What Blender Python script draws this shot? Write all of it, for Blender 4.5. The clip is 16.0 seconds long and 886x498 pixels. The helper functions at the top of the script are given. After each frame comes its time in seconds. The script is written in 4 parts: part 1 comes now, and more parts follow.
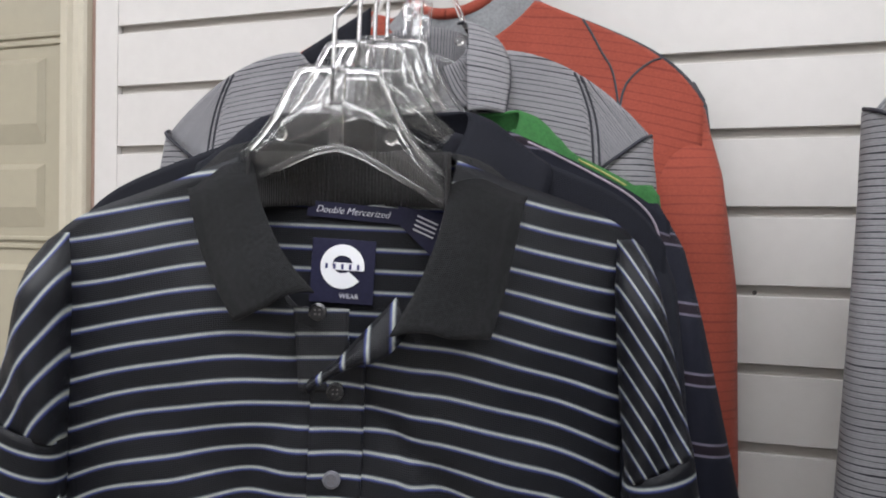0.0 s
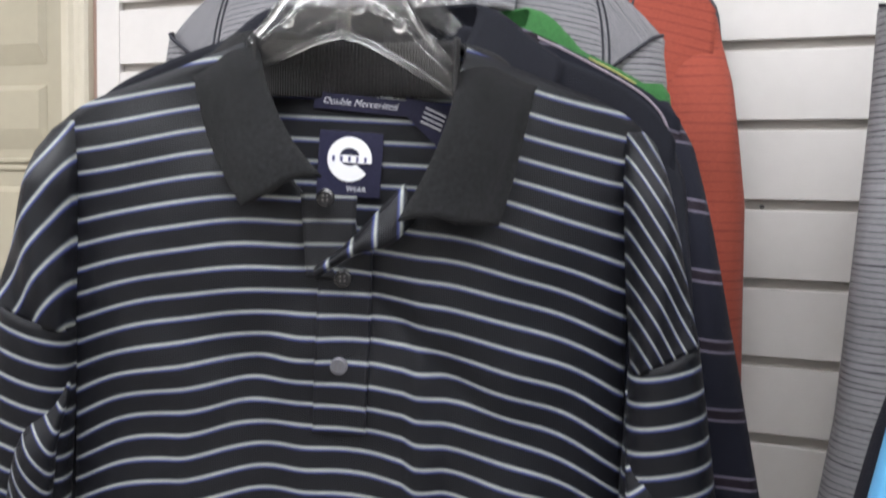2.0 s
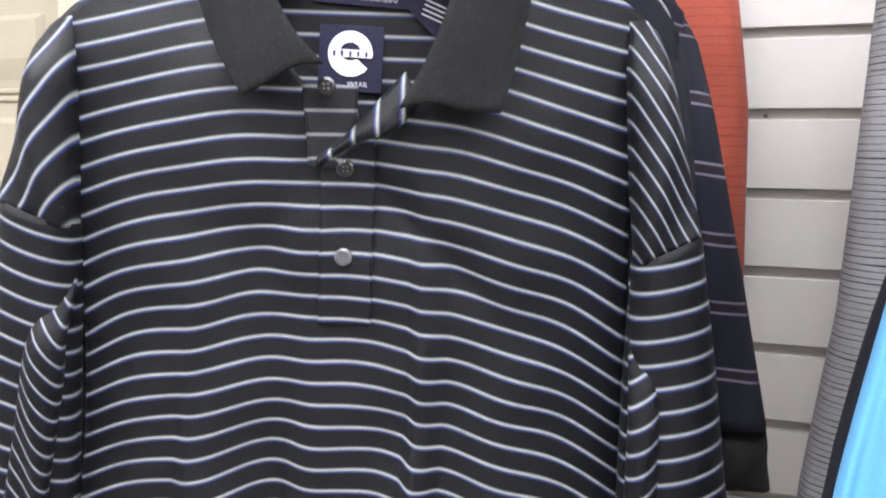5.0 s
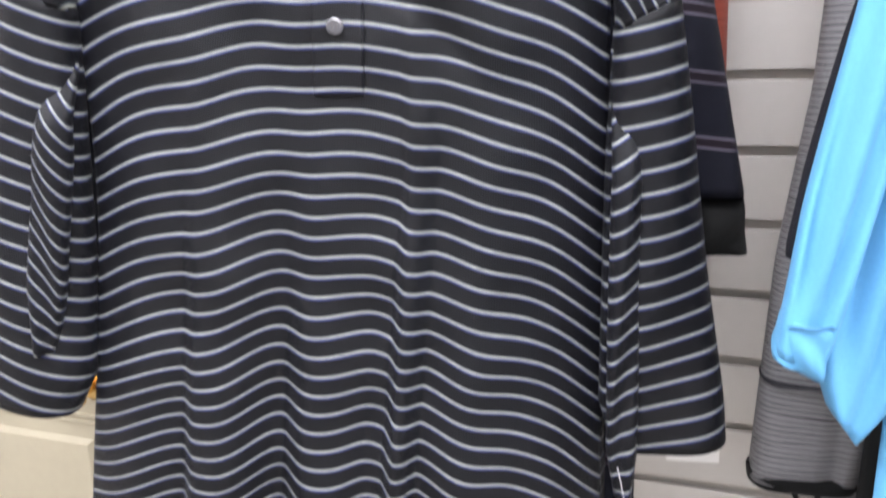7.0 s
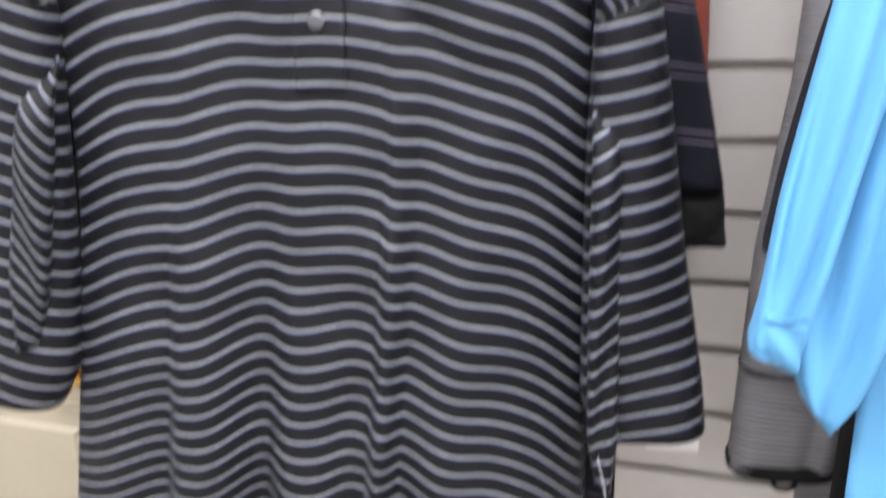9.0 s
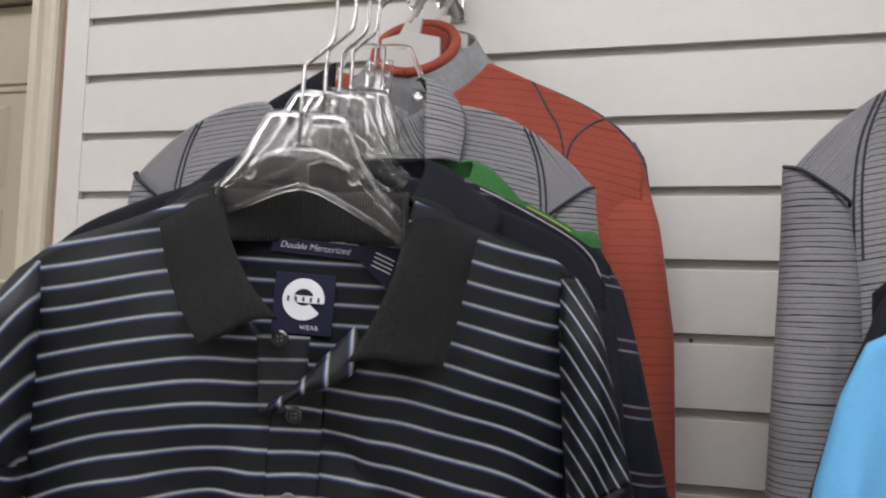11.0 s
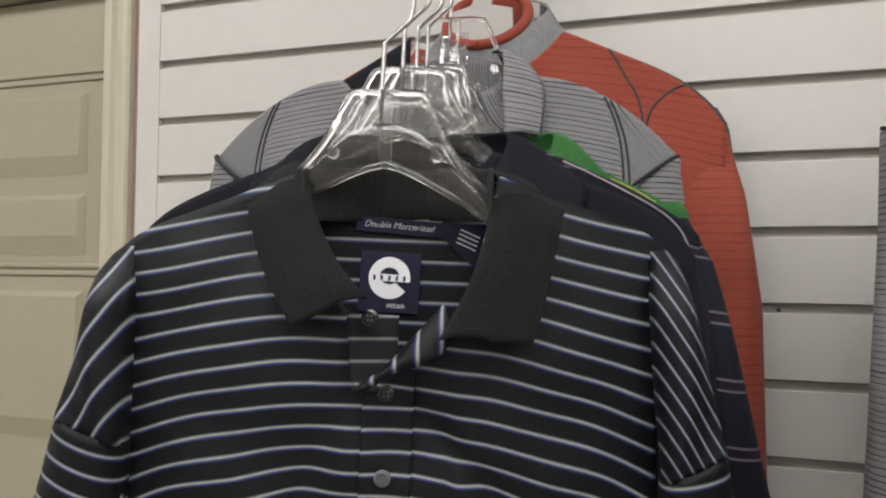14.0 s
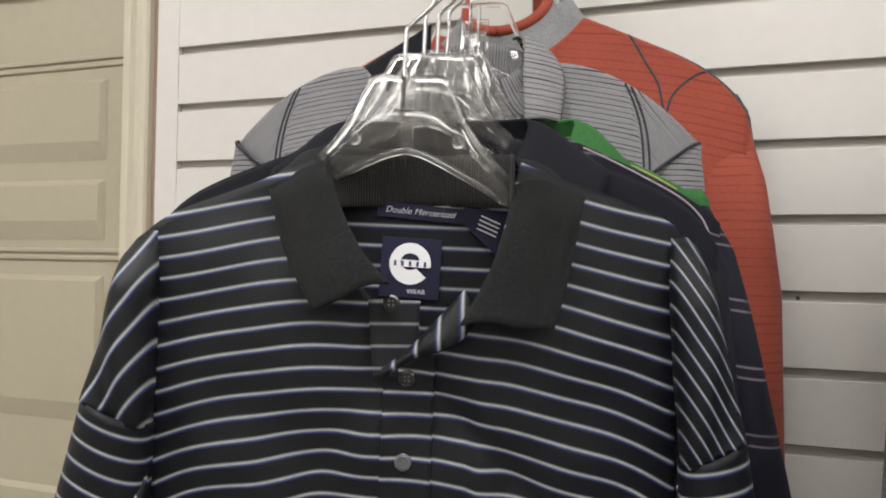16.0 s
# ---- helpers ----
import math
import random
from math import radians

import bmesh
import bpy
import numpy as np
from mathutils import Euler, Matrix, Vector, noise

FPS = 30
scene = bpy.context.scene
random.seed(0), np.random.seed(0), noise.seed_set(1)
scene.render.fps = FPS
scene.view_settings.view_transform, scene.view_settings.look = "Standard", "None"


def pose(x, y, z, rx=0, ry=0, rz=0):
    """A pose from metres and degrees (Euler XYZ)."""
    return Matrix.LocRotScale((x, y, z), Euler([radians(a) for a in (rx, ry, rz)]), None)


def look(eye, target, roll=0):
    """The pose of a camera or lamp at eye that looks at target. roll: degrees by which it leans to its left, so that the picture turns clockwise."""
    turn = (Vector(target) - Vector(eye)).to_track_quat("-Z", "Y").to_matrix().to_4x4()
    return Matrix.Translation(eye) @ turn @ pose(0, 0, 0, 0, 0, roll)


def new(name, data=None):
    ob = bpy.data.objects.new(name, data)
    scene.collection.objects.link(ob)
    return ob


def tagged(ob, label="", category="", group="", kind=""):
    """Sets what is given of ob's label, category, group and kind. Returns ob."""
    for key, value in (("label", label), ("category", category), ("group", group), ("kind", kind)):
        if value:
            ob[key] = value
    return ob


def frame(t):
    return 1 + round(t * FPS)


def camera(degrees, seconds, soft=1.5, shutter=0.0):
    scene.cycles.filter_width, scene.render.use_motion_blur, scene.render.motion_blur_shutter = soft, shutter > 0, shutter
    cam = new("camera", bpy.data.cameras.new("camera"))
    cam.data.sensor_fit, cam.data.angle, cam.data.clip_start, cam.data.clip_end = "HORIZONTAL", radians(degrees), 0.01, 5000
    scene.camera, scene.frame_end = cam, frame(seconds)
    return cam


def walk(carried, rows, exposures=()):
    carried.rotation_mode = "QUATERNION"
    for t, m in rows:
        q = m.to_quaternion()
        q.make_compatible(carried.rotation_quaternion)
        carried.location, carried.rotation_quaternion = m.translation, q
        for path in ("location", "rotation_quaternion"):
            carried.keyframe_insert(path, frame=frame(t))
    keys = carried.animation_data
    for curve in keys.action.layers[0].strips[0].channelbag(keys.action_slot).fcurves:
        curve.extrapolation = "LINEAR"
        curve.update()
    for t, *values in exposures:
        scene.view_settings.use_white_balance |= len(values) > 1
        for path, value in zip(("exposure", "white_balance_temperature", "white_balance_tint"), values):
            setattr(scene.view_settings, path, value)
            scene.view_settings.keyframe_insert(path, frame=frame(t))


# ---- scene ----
cam = camera(56.0, 16.0, soft=1.9, shutter=0.6)
PATH = [
    (0, (0.746, -0.861, 1.661), (0.079, 1.024, 1.634), 0.8),
    (0.5, (0.743, -0.855, 1.657), (0.069, 1.028, 1.616), 0.6),
    (1, (0.745, -0.857, 1.651), (0.075, 1.026, 1.595), 0.7),
    (1.5, (0.744, -0.86, 1.637), (0.083, 1.027, 1.561), 0.7),
    (2, (0.743, -0.861, 1.62), (0.074, 1.019, 1.483), 1.2),
    (2.5, (0.743, -0.863, 1.606), (0.076, 1.011, 1.399), 0.7),
    (3, (0.742, -0.867, 1.61), (0.075, 1.006, 1.395), 0.8),
    (5.5, (0.748, -0.865, 1.564), (0.077, 0.999, 1.295), 0.4),
    (6, (0.755, -0.877, 1.546), (0.071, 0.974, 1.218), 0.5),
    (6.5, (0.755, -0.894, 1.523), (0.079, 0.949, 1.138), 0.0),
    (7, (0.76, -0.904, 1.496), (0.114, 0.929, 1.024), -1.4),
    (7.5, (0.758, -0.905, 1.475), (0.125, 0.9, 0.889), -1.4),
    (8, (0.76, -0.909, 1.467), (0.115, 0.873, 0.826), -1.8),
    (8.5, (0.761, -0.911, 1.469), (0.122, 0.873, 0.829), -1.8),
    (9, (0.765, -0.905, 1.503), (0.148, 0.928, 0.994), -1.3),
    (9.5, (0.783, -0.907, 1.573), (0.219, 0.997, 1.328), 0.9),
    (10, (0.786, -0.897, 1.611), (0.241, 1.027, 1.613), 1.8),
    (10.2, (0.78, -0.897, 1.618), (0.25, 1.03, 1.69), 1.9),
    (12.5, (0.744, -0.897, 1.656), (0.087, 0.984, 1.822), 0.7),
    (13, (0.745, -0.899, 1.651), (0.07, 0.979, 1.775), 0.3),
    (13.5, (0.741, -0.901, 1.645), (0.067, 0.98, 1.741), 0.9),
    (14, (0.737, -0.898, 1.642), (0.042, 0.976, 1.708), 0.6),
    (14.5, (0.733, -0.897, 1.64), (0.019, 0.971, 1.673), 0.8),
    (15, (0.733, -0.898, 1.64), (0.014, 0.968, 1.664), 0.7),
    (15.5, (0.734, -0.9, 1.641), (0.01, 0.964, 1.667), 0.7),
    (16, (0.733, -0.902, 1.641), (0.008, 0.962, 1.676), 0.9),
]
EXPOSURES = [
    (0.0, -0.08, 5920, 11), (3.0, 0.5, 5900, 11), (5.5, 0.88, 5950, 14), (6.5, 0.95, 5960, 14), (8.5, 0.9, 6000, 15), (9.5, 0.6, 6030, 15), (10.2, 0.02, 6050, 14),
    (12.5, -0.62, 6250, 9), (16.0, -0.17, 6400, 9),
]
walk(cam, [(t, look(eye, target, roll)) for t, eye, target, roll in PATH], EXPOSURES)

# ---- world and lights ----
world = bpy.data.worlds.new("room_world")
scene.world = world
world.use_nodes = True
world.node_tree.nodes["Background"].inputs[0].default_value = (0.8, 0.85, 1.0, 1)
world.node_tree.nodes["Background"].inputs[1].default_value = 0.05
LAMP_WATTS = 13.8
LAMP_COLOR = (1.0, 0.965, 0.92)


# ---- small tools ----
def spl(pts, t):
    """Point at t (0..1) on a smooth curve through pts."""
    p = [np.array(q, float) for q in pts]
    n = len(p) - 1
    a = min(max(t, 0.0), 1.0) * n
    i = min(int(a), n - 1)
    f = a - i
    p0, p1, p2, p3 = p[max(i - 1, 0)], p[i], p[i + 1], p[min(i + 2, n)]
    return 0.5 * (2 * p1 + (p2 - p0) * f + (2 * p0 - 5 * p1 + 4 * p2 - p3) * f * f + (3 * p1 - p0 - 3 * p2 + p3) * f ** 3)


def smooth(a, b, x):
    t = min(max((x - a) / (b - a), 0.0), 1.0)
    return t * t * (3 - 2 * t)


def sheet(nu, nv, fn, uv=None, loop=False):
    """A cloth sheet: fn(u, v) gives the place, uv(u, v, p) the cloth's own coordinates in metres."""
    bm = bmesh.new()
    lay = bm.loops.layers.uv.new("cloth")
    at, rows = {}, []
    for j in range(nv + 1):
        row = []
        for i in range(nu + 1):
            u, v = i / nu, j / nv
            if loop and i == nu:
                row.append(row[0])
                continue
            p = fn(u, v)
            vert = bm.verts.new(p)
            row.append(vert)
        rows.append(row)
    for j in range(nv):
        for i in range(nu):
            quad = (rows[j][i], rows[j][i + 1], rows[j + 1][i + 1], rows[j + 1][i])
            if len(set(quad)) < 4:
                continue
            face = bm.faces.new(quad)
            face.smooth = True
            for k, (a, b) in zip(face.loops, ((i, j), (i + 1, j), (i + 1, j + 1), (i, j + 1))):
                u, v = a / nu, b / nv
                p = k.vert.co
                k[lay].uv = uv(u, v, p) if uv else (p.x, p.z)
    return bm


def box(x0, x1, y0, y1, z0, z1, bevel=0.0, bm=None):
    bm = bm or bmesh.new()
    made = bmesh.ops.create_cube(bm, size=1.0)["verts"]
    for v in made:
        v.co = Vector(((x0 + x1) / 2 + v.co.x * (x1 - x0), (y0 + y1) / 2 + v.co.y * (y1 - y0), (z0 + z1) / 2 + v.co.z * (z1 - z0)))
    if bevel:
        edges = list({e for v in made for e in v.link_edges})
        bmesh.ops.bevel(bm, geom=edges, offset=bevel, segments=2, profile=0.5, affect="EDGES")
    return bm


def tube(pts, radius, sides=8, bm=None, steps=0, closed=False):
    """A round rod along pts; steps > 0 smooths the line."""
    bm = bm or bmesh.new()
    line = [Vector(p) for p in pts]
    if steps:
        line = [Vector(spl(pts, k / steps)) for k in range(steps + 1)]
    rings, side = [], None
    for k, p in enumerate(line):
        ahead = (line[min(k + 1, len(line) - 1)] - line[max(k - 1, 0)]).normalized()
        if side is None:
            side = ahead.orthogonal().normalized()
        side = (side - ahead * side.dot(ahead)).normalized()
        up = ahead.cross(side)
        r = radius(k / (len(line) - 1)) if callable(radius) else radius
        rings.append([bm.verts.new(p + r * (math.cos(a) * side + math.sin(a) * up)) for a in [2 * math.pi * i / sides for i in range(sides)]])
    for a, b in zip(rings, rings[1:]):
        for i in range(sides):
            f = bm.faces.new((a[i], a[(i + 1) % sides], b[(i + 1) % sides], b[i]))
            f.smooth = True
    bm.faces.new(rings[0][::-1])
    bm.faces.new(rings[-1])
    return bm


def disc(c, r, depth, normal=(0, -1, 0), sides=24, bm=None, bevel=0.0):
    bm = bm or bmesh.new()
    turn = Vector((0, 0, 1)).rotation_difference(Vector(normal)).to_matrix().to_4x4()
    made = bmesh.ops.create_cone(bm, cap_ends=True, segments=sides, radius1=r, radius2=r - bevel, depth=depth, matrix=Matrix.Translation(c) @ turn)
    return bm


def prism(outline, y0, y1, bm=None):
    """A flat plate from an outline in x and z, between two depths."""
    bm = bm or bmesh.new()
    a = [bm.verts.new((x, y0, z)) for x, z in outline]
    b = [bm.verts.new((x, y1, z)) for x, z in outline]
    bm.faces.new(a)
    bm.faces.new(b[::-1])
    n = len(a)
    for i in range(n):
        bm.faces.new((a[(i + 1) % n], a[i], b[i], b[(i + 1) % n]))
    bmesh.ops.recalc_face_normals(bm, faces=bm.faces)
    return bm


def mesh_of(name, bm, material):
    data = bpy.data.meshes.new(name)
    bm.to_mesh(data)
    bm.free()
    data.materials.append(material)
    return data


def part(name, bm, material, parent=None, label="", thick=0.0):
    ob = new(name, mesh_of(name, bm, material))
    if parent:
        ob.parent = parent
    if thick:
        mod = ob.modifiers.new("cloth_thickness", "SOLIDIFY")
        mod.thickness, mod.offset = thick, 0.0
    if label:
        ob["label"] = label
    return ob


def thing(name, m, label, category, group=""):
    ob = new(name)
    ob.empty_display_size = 0.02
    ob.matrix_world = m
    return tagged(ob, label, category, group)


# ---- materials ----
def material(name, color, rough=0.6, metal=0.0, spec=0.5):
    mat = bpy.data.materials.new(name)
    mat.use_nodes = True
    b = mat.node_tree.nodes["Principled BSDF"]
    b.inputs["Base Color"].default_value = (*color, 1)
    b.inputs["Roughness"].default_value = rough
    b.inputs["Metallic"].default_value = metal
    b.inputs["Specular IOR Level"].default_value = spec
    return mat


def link(mat, a, b):
    mat.node_tree.links.new(a, b)


def node(mat, kind, **values):
    n = mat.node_tree.nodes.new(kind)
    for key, value in values.items():
        if key == "op":
            n.operation = value
        elif key == "blend":
            n.blend_type = value
        elif key == "dtype":
            n.data_type = value
        else:
            n.inputs[key.replace("_", " ")].default_value = value
    return n


def coords(mat):
    return node(mat, "ShaderNodeTexCoord").outputs["Object"]


def mottled(mat, scale, low, high, detail=4.0, where=None):
    """A noise between two grey values, to multiply onto a colour."""
    n = node(mat, "ShaderNodeTexNoise", Scale=scale, Detail=detail)
    link(mat, where or coords(mat), n.inputs["Vector"])
    r = node(mat, "ShaderNodeMapRange")
    r.inputs["From Min"].default_value, r.inputs["From Max"].default_value = 0.3, 0.7
    r.inputs["To Min"].default_value, r.inputs["To Max"].default_value = low, high
    link(mat, n.outputs["Fac"], r.inputs["Value"])
    return r.outputs["Result"]


def times(mat, color, factor):
    m = node(mat, "ShaderNodeVectorMath", op="SCALE")
    link(mat, color, m.inputs[0])
    link(mat, factor, m.inputs["Scale"])
    return m.outputs["Vector"]


def bump(mat, height, strength, distance=0.001):
    b = node(mat, "ShaderNodeBump", Strength=strength, Distance=distance)
    link(mat, height, b.inputs["Height"])
    link(mat, b.outputs["Normal"], mat.node_tree.nodes["Principled BSDF"].inputs["Normal"])


def painted(name, color, rough=0.5, grain=60.0, relief=0.06, spread=(0.95, 1.04)):
    mat = material(name, color, rough)
    b = mat.node_tree.nodes["Principled BSDF"]
    rgb = node(mat, "ShaderNodeRGB")
    rgb.outputs[0].default_value = (*color, 1)
    big = mottled(mat, 2.3, spread[0], spread[1])
    fine = mottled(mat, grain, 0.98, 1.02)
    link(mat, times(mat, times(mat, rgb.outputs[0], big), fine), b.inputs["Base Color"])
    n = node(mat, "ShaderNodeTexNoise", Scale=grain * 4, Detail=3.0)
    link(mat, coords(mat), n.inputs["Vector"])
    bump(mat, n.outputs["Fac"], relief)
    return mat


def knit(mat, strength=0.35, rib=0.0):
    """Fine knit relief on the cloth's own coordinates; rib: width of a rib in metres."""
    uv = node(mat, "ShaderNodeUVMap").outputs["UV"]
    s = node(mat, "ShaderNodeSeparateXYZ")
    link(mat, uv, s.inputs[0])
    wave = []
    for axis, step in (("X", rib or 0.0011), ("Y", 0.0013)):
        m = node(mat, "ShaderNodeMath", op="MULTIPLY")
        m.inputs[1].default_value = 2 * math.pi / step
        link(mat, s.outputs[axis], m.inputs[0])
        w = node(mat, "ShaderNodeMath", op="SINE")
        link(mat, m.outputs[0], w.inputs[0])
        wave.append(w.outputs[0])
    add = node(mat, "ShaderNodeMath", op="ADD")
    link(mat, wave[0], add.inputs[0])
    if rib:
        add.inputs[1].default_value = 0.0
    else:
        link(mat, wave[1], add.inputs[1])
    bump(mat, add.outputs[0], strength, 0.0009 if rib else 0.0003)


def cloth(name, color, rough=0.8, sheen=0.05, relief=0.35, rib=0.0, spread=(0.85, 1.15), grain=0.15):
    mat = material(name, color, rough, spec=0.2)
    b = mat.node_tree.nodes["Principled BSDF"]
    rgb = node(mat, "ShaderNodeRGB")
    rgb.outputs[0].default_value = (*color, 1)
    big = mottled(mat, 14.0, spread[0], spread[1])
    fine = mottled(mat, 420.0, 1 - grain, 1 + grain)
    link(mat, times(mat, times(mat, rgb.outputs[0], big), fine), b.inputs["Base Color"])
    b.inputs["Sheen Weight"].default_value = sheen
    b.inputs["Sheen Roughness"].default_value = 0.5
    knit(mat, relief, rib)
    return mat


def striped(name, pitch, bands, rough=0.75, sheen=0.05, heather=(0.9, 1.1), wobble=0.0, axis="Y", relief=0.3, spec=0.2):
    """Cloth with stripes across its length. bands: (start as a share of the pitch, colour)."""
    mat = material(name, bands[0][1], rough, spec=spec)
    b = mat.node_tree.nodes["Principled BSDF"]
    uv = node(mat, "ShaderNodeUVMap").outputs["UV"]
    s = node(mat, "ShaderNodeSeparateXYZ")
    link(mat, uv, s.inputs[0])
    level = s.outputs[axis]
    if wobble:
        n = node(mat, "ShaderNodeTexNoise", Scale=26.0, Detail=2.0)
        stretch = node(mat, "ShaderNodeMapping")
        stretch.inputs["Scale"].default_value = (0.35, 8.0, 1) if axis == "Y" else (8.0, 0.35, 1)
        link(mat, uv, stretch.inputs["Vector"])
        link(mat, stretch.outputs[0], n.inputs["Vector"])
        m = node(mat, "ShaderNodeMath", op="MULTIPLY_ADD")
        m.inputs[1].default_value = wobble
        link(mat, n.outputs["Fac"], m.inputs[0])
        link(mat, level, m.inputs[2])
        level = m.outputs[0]
    d = node(mat, "ShaderNodeMath", op="DIVIDE")
    d.inputs[1].default_value = pitch
    link(mat, level, d.inputs[0])
    f = node(mat, "ShaderNodeMath", op="FRACT")
    link(mat, d.outputs[0], f.inputs[0])
    ramp = node(mat, "ShaderNodeValToRGB")
    els = ramp.color_ramp.elements
    els[0].position, els[0].color = bands[0][0], (*bands[0][1], 1)
    els[1].position, els[1].color = bands[1][0], (*bands[1][1], 1)
    for pos, col in bands[2:]:
        e = els.new(pos)
        e.color = (*col, 1)
    link(mat, f.outputs[0], ramp.inputs[0])
    fine = mottled(mat, 500.0, heather[0], heather[1], where=None)
    big = mottled(mat, 9.0, 0.92, 1.08)
    link(mat, times(mat, times(mat, ramp.outputs[0], fine), big), b.inputs["Base Color"])
    b.inputs["Sheen Weight"].default_value = sheen
    b.inputs["Sheen Roughness"].default_value = 0.5
    knit(mat, relief)
    return mat


M_SLAT = painted("slat_paint", (0.565, 0.542, 0.518), 0.42)
M_BACK = painted("slat_backing", (0.56, 0.53, 0.49), 0.7)
M_WALL = painted("wall_paint", (0.64, 0.61, 0.57), 0.7)
M_TRIM = painted("cream_trim_paint", (0.50, 0.46, 0.365), 0.38, relief=0.03)
# brownish pink: the shadow on the casing's side, put into the colour
M_STRIP = painted("casing_side_shade", (0.34, 0.235, 0.19), 0.6)
M_DOOR = painted("beige_door_paint", (0.37, 0.335, 0.25), 0.42, relief=0.04)
M_CEIL = painted("ceiling_paint", (0.8, 0.79, 0.76), 0.8)
M_FLOOR = painted("floor_carpet", (0.34, 0.32, 0.29), 0.9, grain=200, relief=0.5, spread=(0.8, 1.2))
M_CHROME = material("chrome", (0.78, 0.78, 0.79), 0.13, 1.0)
M_WIRE = material("steel_wire", (0.62, 0.62, 0.63), 0.22, 1.0)
M_BRASS = material("brass", (0.72, 0.5, 0.2), 0.2, 1.0)
M_DARKPLASTIC = material("dark_plastic", (0.06, 0.055, 0.055), 0.4)
M_WHITEPLASTIC = material("white_plastic", (0.46, 0.45, 0.425), 0.35)
M_PAPER = painted("white_card", (0.8, 0.78, 0.76), 0.6)
M_TAG = material("navy_card", (0.035, 0.037, 0.13), 0.45)
M_TAGWHITE = material("white_print", (0.78, 0.78, 0.8), 0.5)
M_LABEL = cloth("navy_woven_label", (0.016, 0.016, 0.040), 0.6, relief=0.2)
M_THREAD = material("white_thread", (0.62, 0.62, 0.66), 0.7)
M_BUTTON = material("smoky_button", (0.014, 0.014, 0.016), 0.25)
M_BUTTONLIGHT = material("grey_pearl_button", (0.11, 0.11, 0.125), 0.15)
M_CLEAR = material("clear_plastic", (1, 1, 1), 0.04)
M_CLEAR.node_tree.nodes["Principled BSDF"].inputs["Transmission Weight"].default_value = 0.985
bump(M_CLEAR, mottled(M_CLEAR, 16.0, 0.0, 1.0, 1.0), 0.14, 0.0012)
M_CLEAR.node_tree.nodes["Principled BSDF"].inputs["IOR"].default_value = 1.49
M_DIFFUSER = material("lamp_diffuser", (1, 1, 1), 0.5)
M_DIFFUSER.node_tree.nodes["Principled BSDF"].inputs["Emission Color"].default_value = (*LAMP_COLOR, 1)
M_DIFFUSER.node_tree.nodes["Principled BSDF"].inputs["Emission Strength"].default_value = 6.0

INK, BLUE, CREAM = (0.0050, 0.0052, 0.0074), (0.019, 0.025, 0.10), (0.28, 0.295, 0.265)
PITCH = 0.0146
M_STRIPE = striped("black_knit_with_cream_stripes", PITCH, [
    (0.0, INK), (0.35, INK), (0.41, BLUE), (0.465, (0.07, 0.085, 0.19)), (0.505, CREAM), (0.555, CREAM), (0.615, (0.06, 0.07, 0.085)), (0.665, INK), (1.0, INK)], rough=0.43, sheen=0.012, spec=0.22)
M_STRIPEDULL = striped("wrong_side_of_striped_knit", PITCH, [
    (0.0, (0.010, 0.010, 0.012)), (0.38, (0.010, 0.010, 0.012)), (0.45, (0.020, 0.025, 0.07)), (0.50, (0.17, 0.18, 0.17)), (0.56, (0.17, 0.18, 0.17)), (0.64, (0.010, 0.010, 0.012)), (1.0, (0.010, 0.010, 0.012))], rough=0.6)
M_COLLAR = cloth("charcoal_rib_knit", (0.0092, 0.0094, 0.0104), 0.85, sheen=0.03, relief=0.7, spread=(0.65, 1.35), grain=0.4)
M_RIB = cloth("charcoal_rib_band", (0.026, 0.025, 0.0255), 0.85, sheen=0.02, relief=0.6, rib=0.0021)
M_NAVY = cloth("dark_navy_knit", (0.0058, 0.0064, 0.0115), 0.7, sheen=0.012)
M_NAVYLINE = striped("navy_knit_with_double_lines", 0.049, [
    (0.0, (0.0055, 0.006, 0.0125)), (0.42, (0.0055, 0.006, 0.0125)), (0.43, (0.11, 0.10, 0.135)), (0.455, (0.11, 0.10, 0.135)), (0.465, (0.010, 0.006, 0.011)),
    (0.585, (0.010, 0.006, 0.011)), (0.595, (0.11, 0.10, 0.135)), (0.62, (0.11, 0.10, 0.135)), (0.63, (0.0055, 0.006, 0.0125)), (1.0, (0.0055, 0.006, 0.0125))], sheen=0.012)
M_BLACK = cloth("black_rib_cuff", (0.0075, 0.0075, 0.0078), 0.85, sheen=0.015)
M_GREEN = cloth("green_knit", (0.030, 0.115, 0.030), 0.75)
M_YELLOW = cloth("yellow_piping", (0.36, 0.34, 0.12), 0.7)
M_PIPE = cloth("plum_and_white_piping", (0.30, 0.26, 0.30), 0.7)
G0, G1 = (0.245, 0.240, 0.253), (0.018, 0.018, 0.023)
GREYBANDS = [(0.0, G0), (0.16, (0.17, 0.168, 0.175)), (0.30, G0), (0.40, G0), (0.44, G1), (0.58, G1), (0.62, G0), (0.80, (0.18, 0.178, 0.185)), (1.0, G0)]
M_GREY = striped("heather_grey_pinstripe_knit", 0.0047, GREYBANDS, wobble=0.004)
M_GREYX = striped("heather_grey_pinstripe_turned", 0.0047, GREYBANDS, wobble=0.004, axis="X")
M_GREYSOLID = cloth("heather_grey_knit", (0.22, 0.225, 0.235), 0.85, spread=(0.75, 1.2))
M_DARKSEAM = material("dark_seam_thread", (0.02, 0.02, 0.028), 0.8)
O0, O1 = (0.275, 0.058, 0.036), (0.195, 0.040, 0.027)
M_ORANGE = striped("burnt_orange_knit", 0.0085, [(0.0, O0), (0.40, O0), (0.46, O1), (0.52, O1), (0.6, O0), (1.0, O0)], wobble=0.006)
M_SLATE = cloth("slate_knit", (0.05, 0.055, 0.065), 0.8)
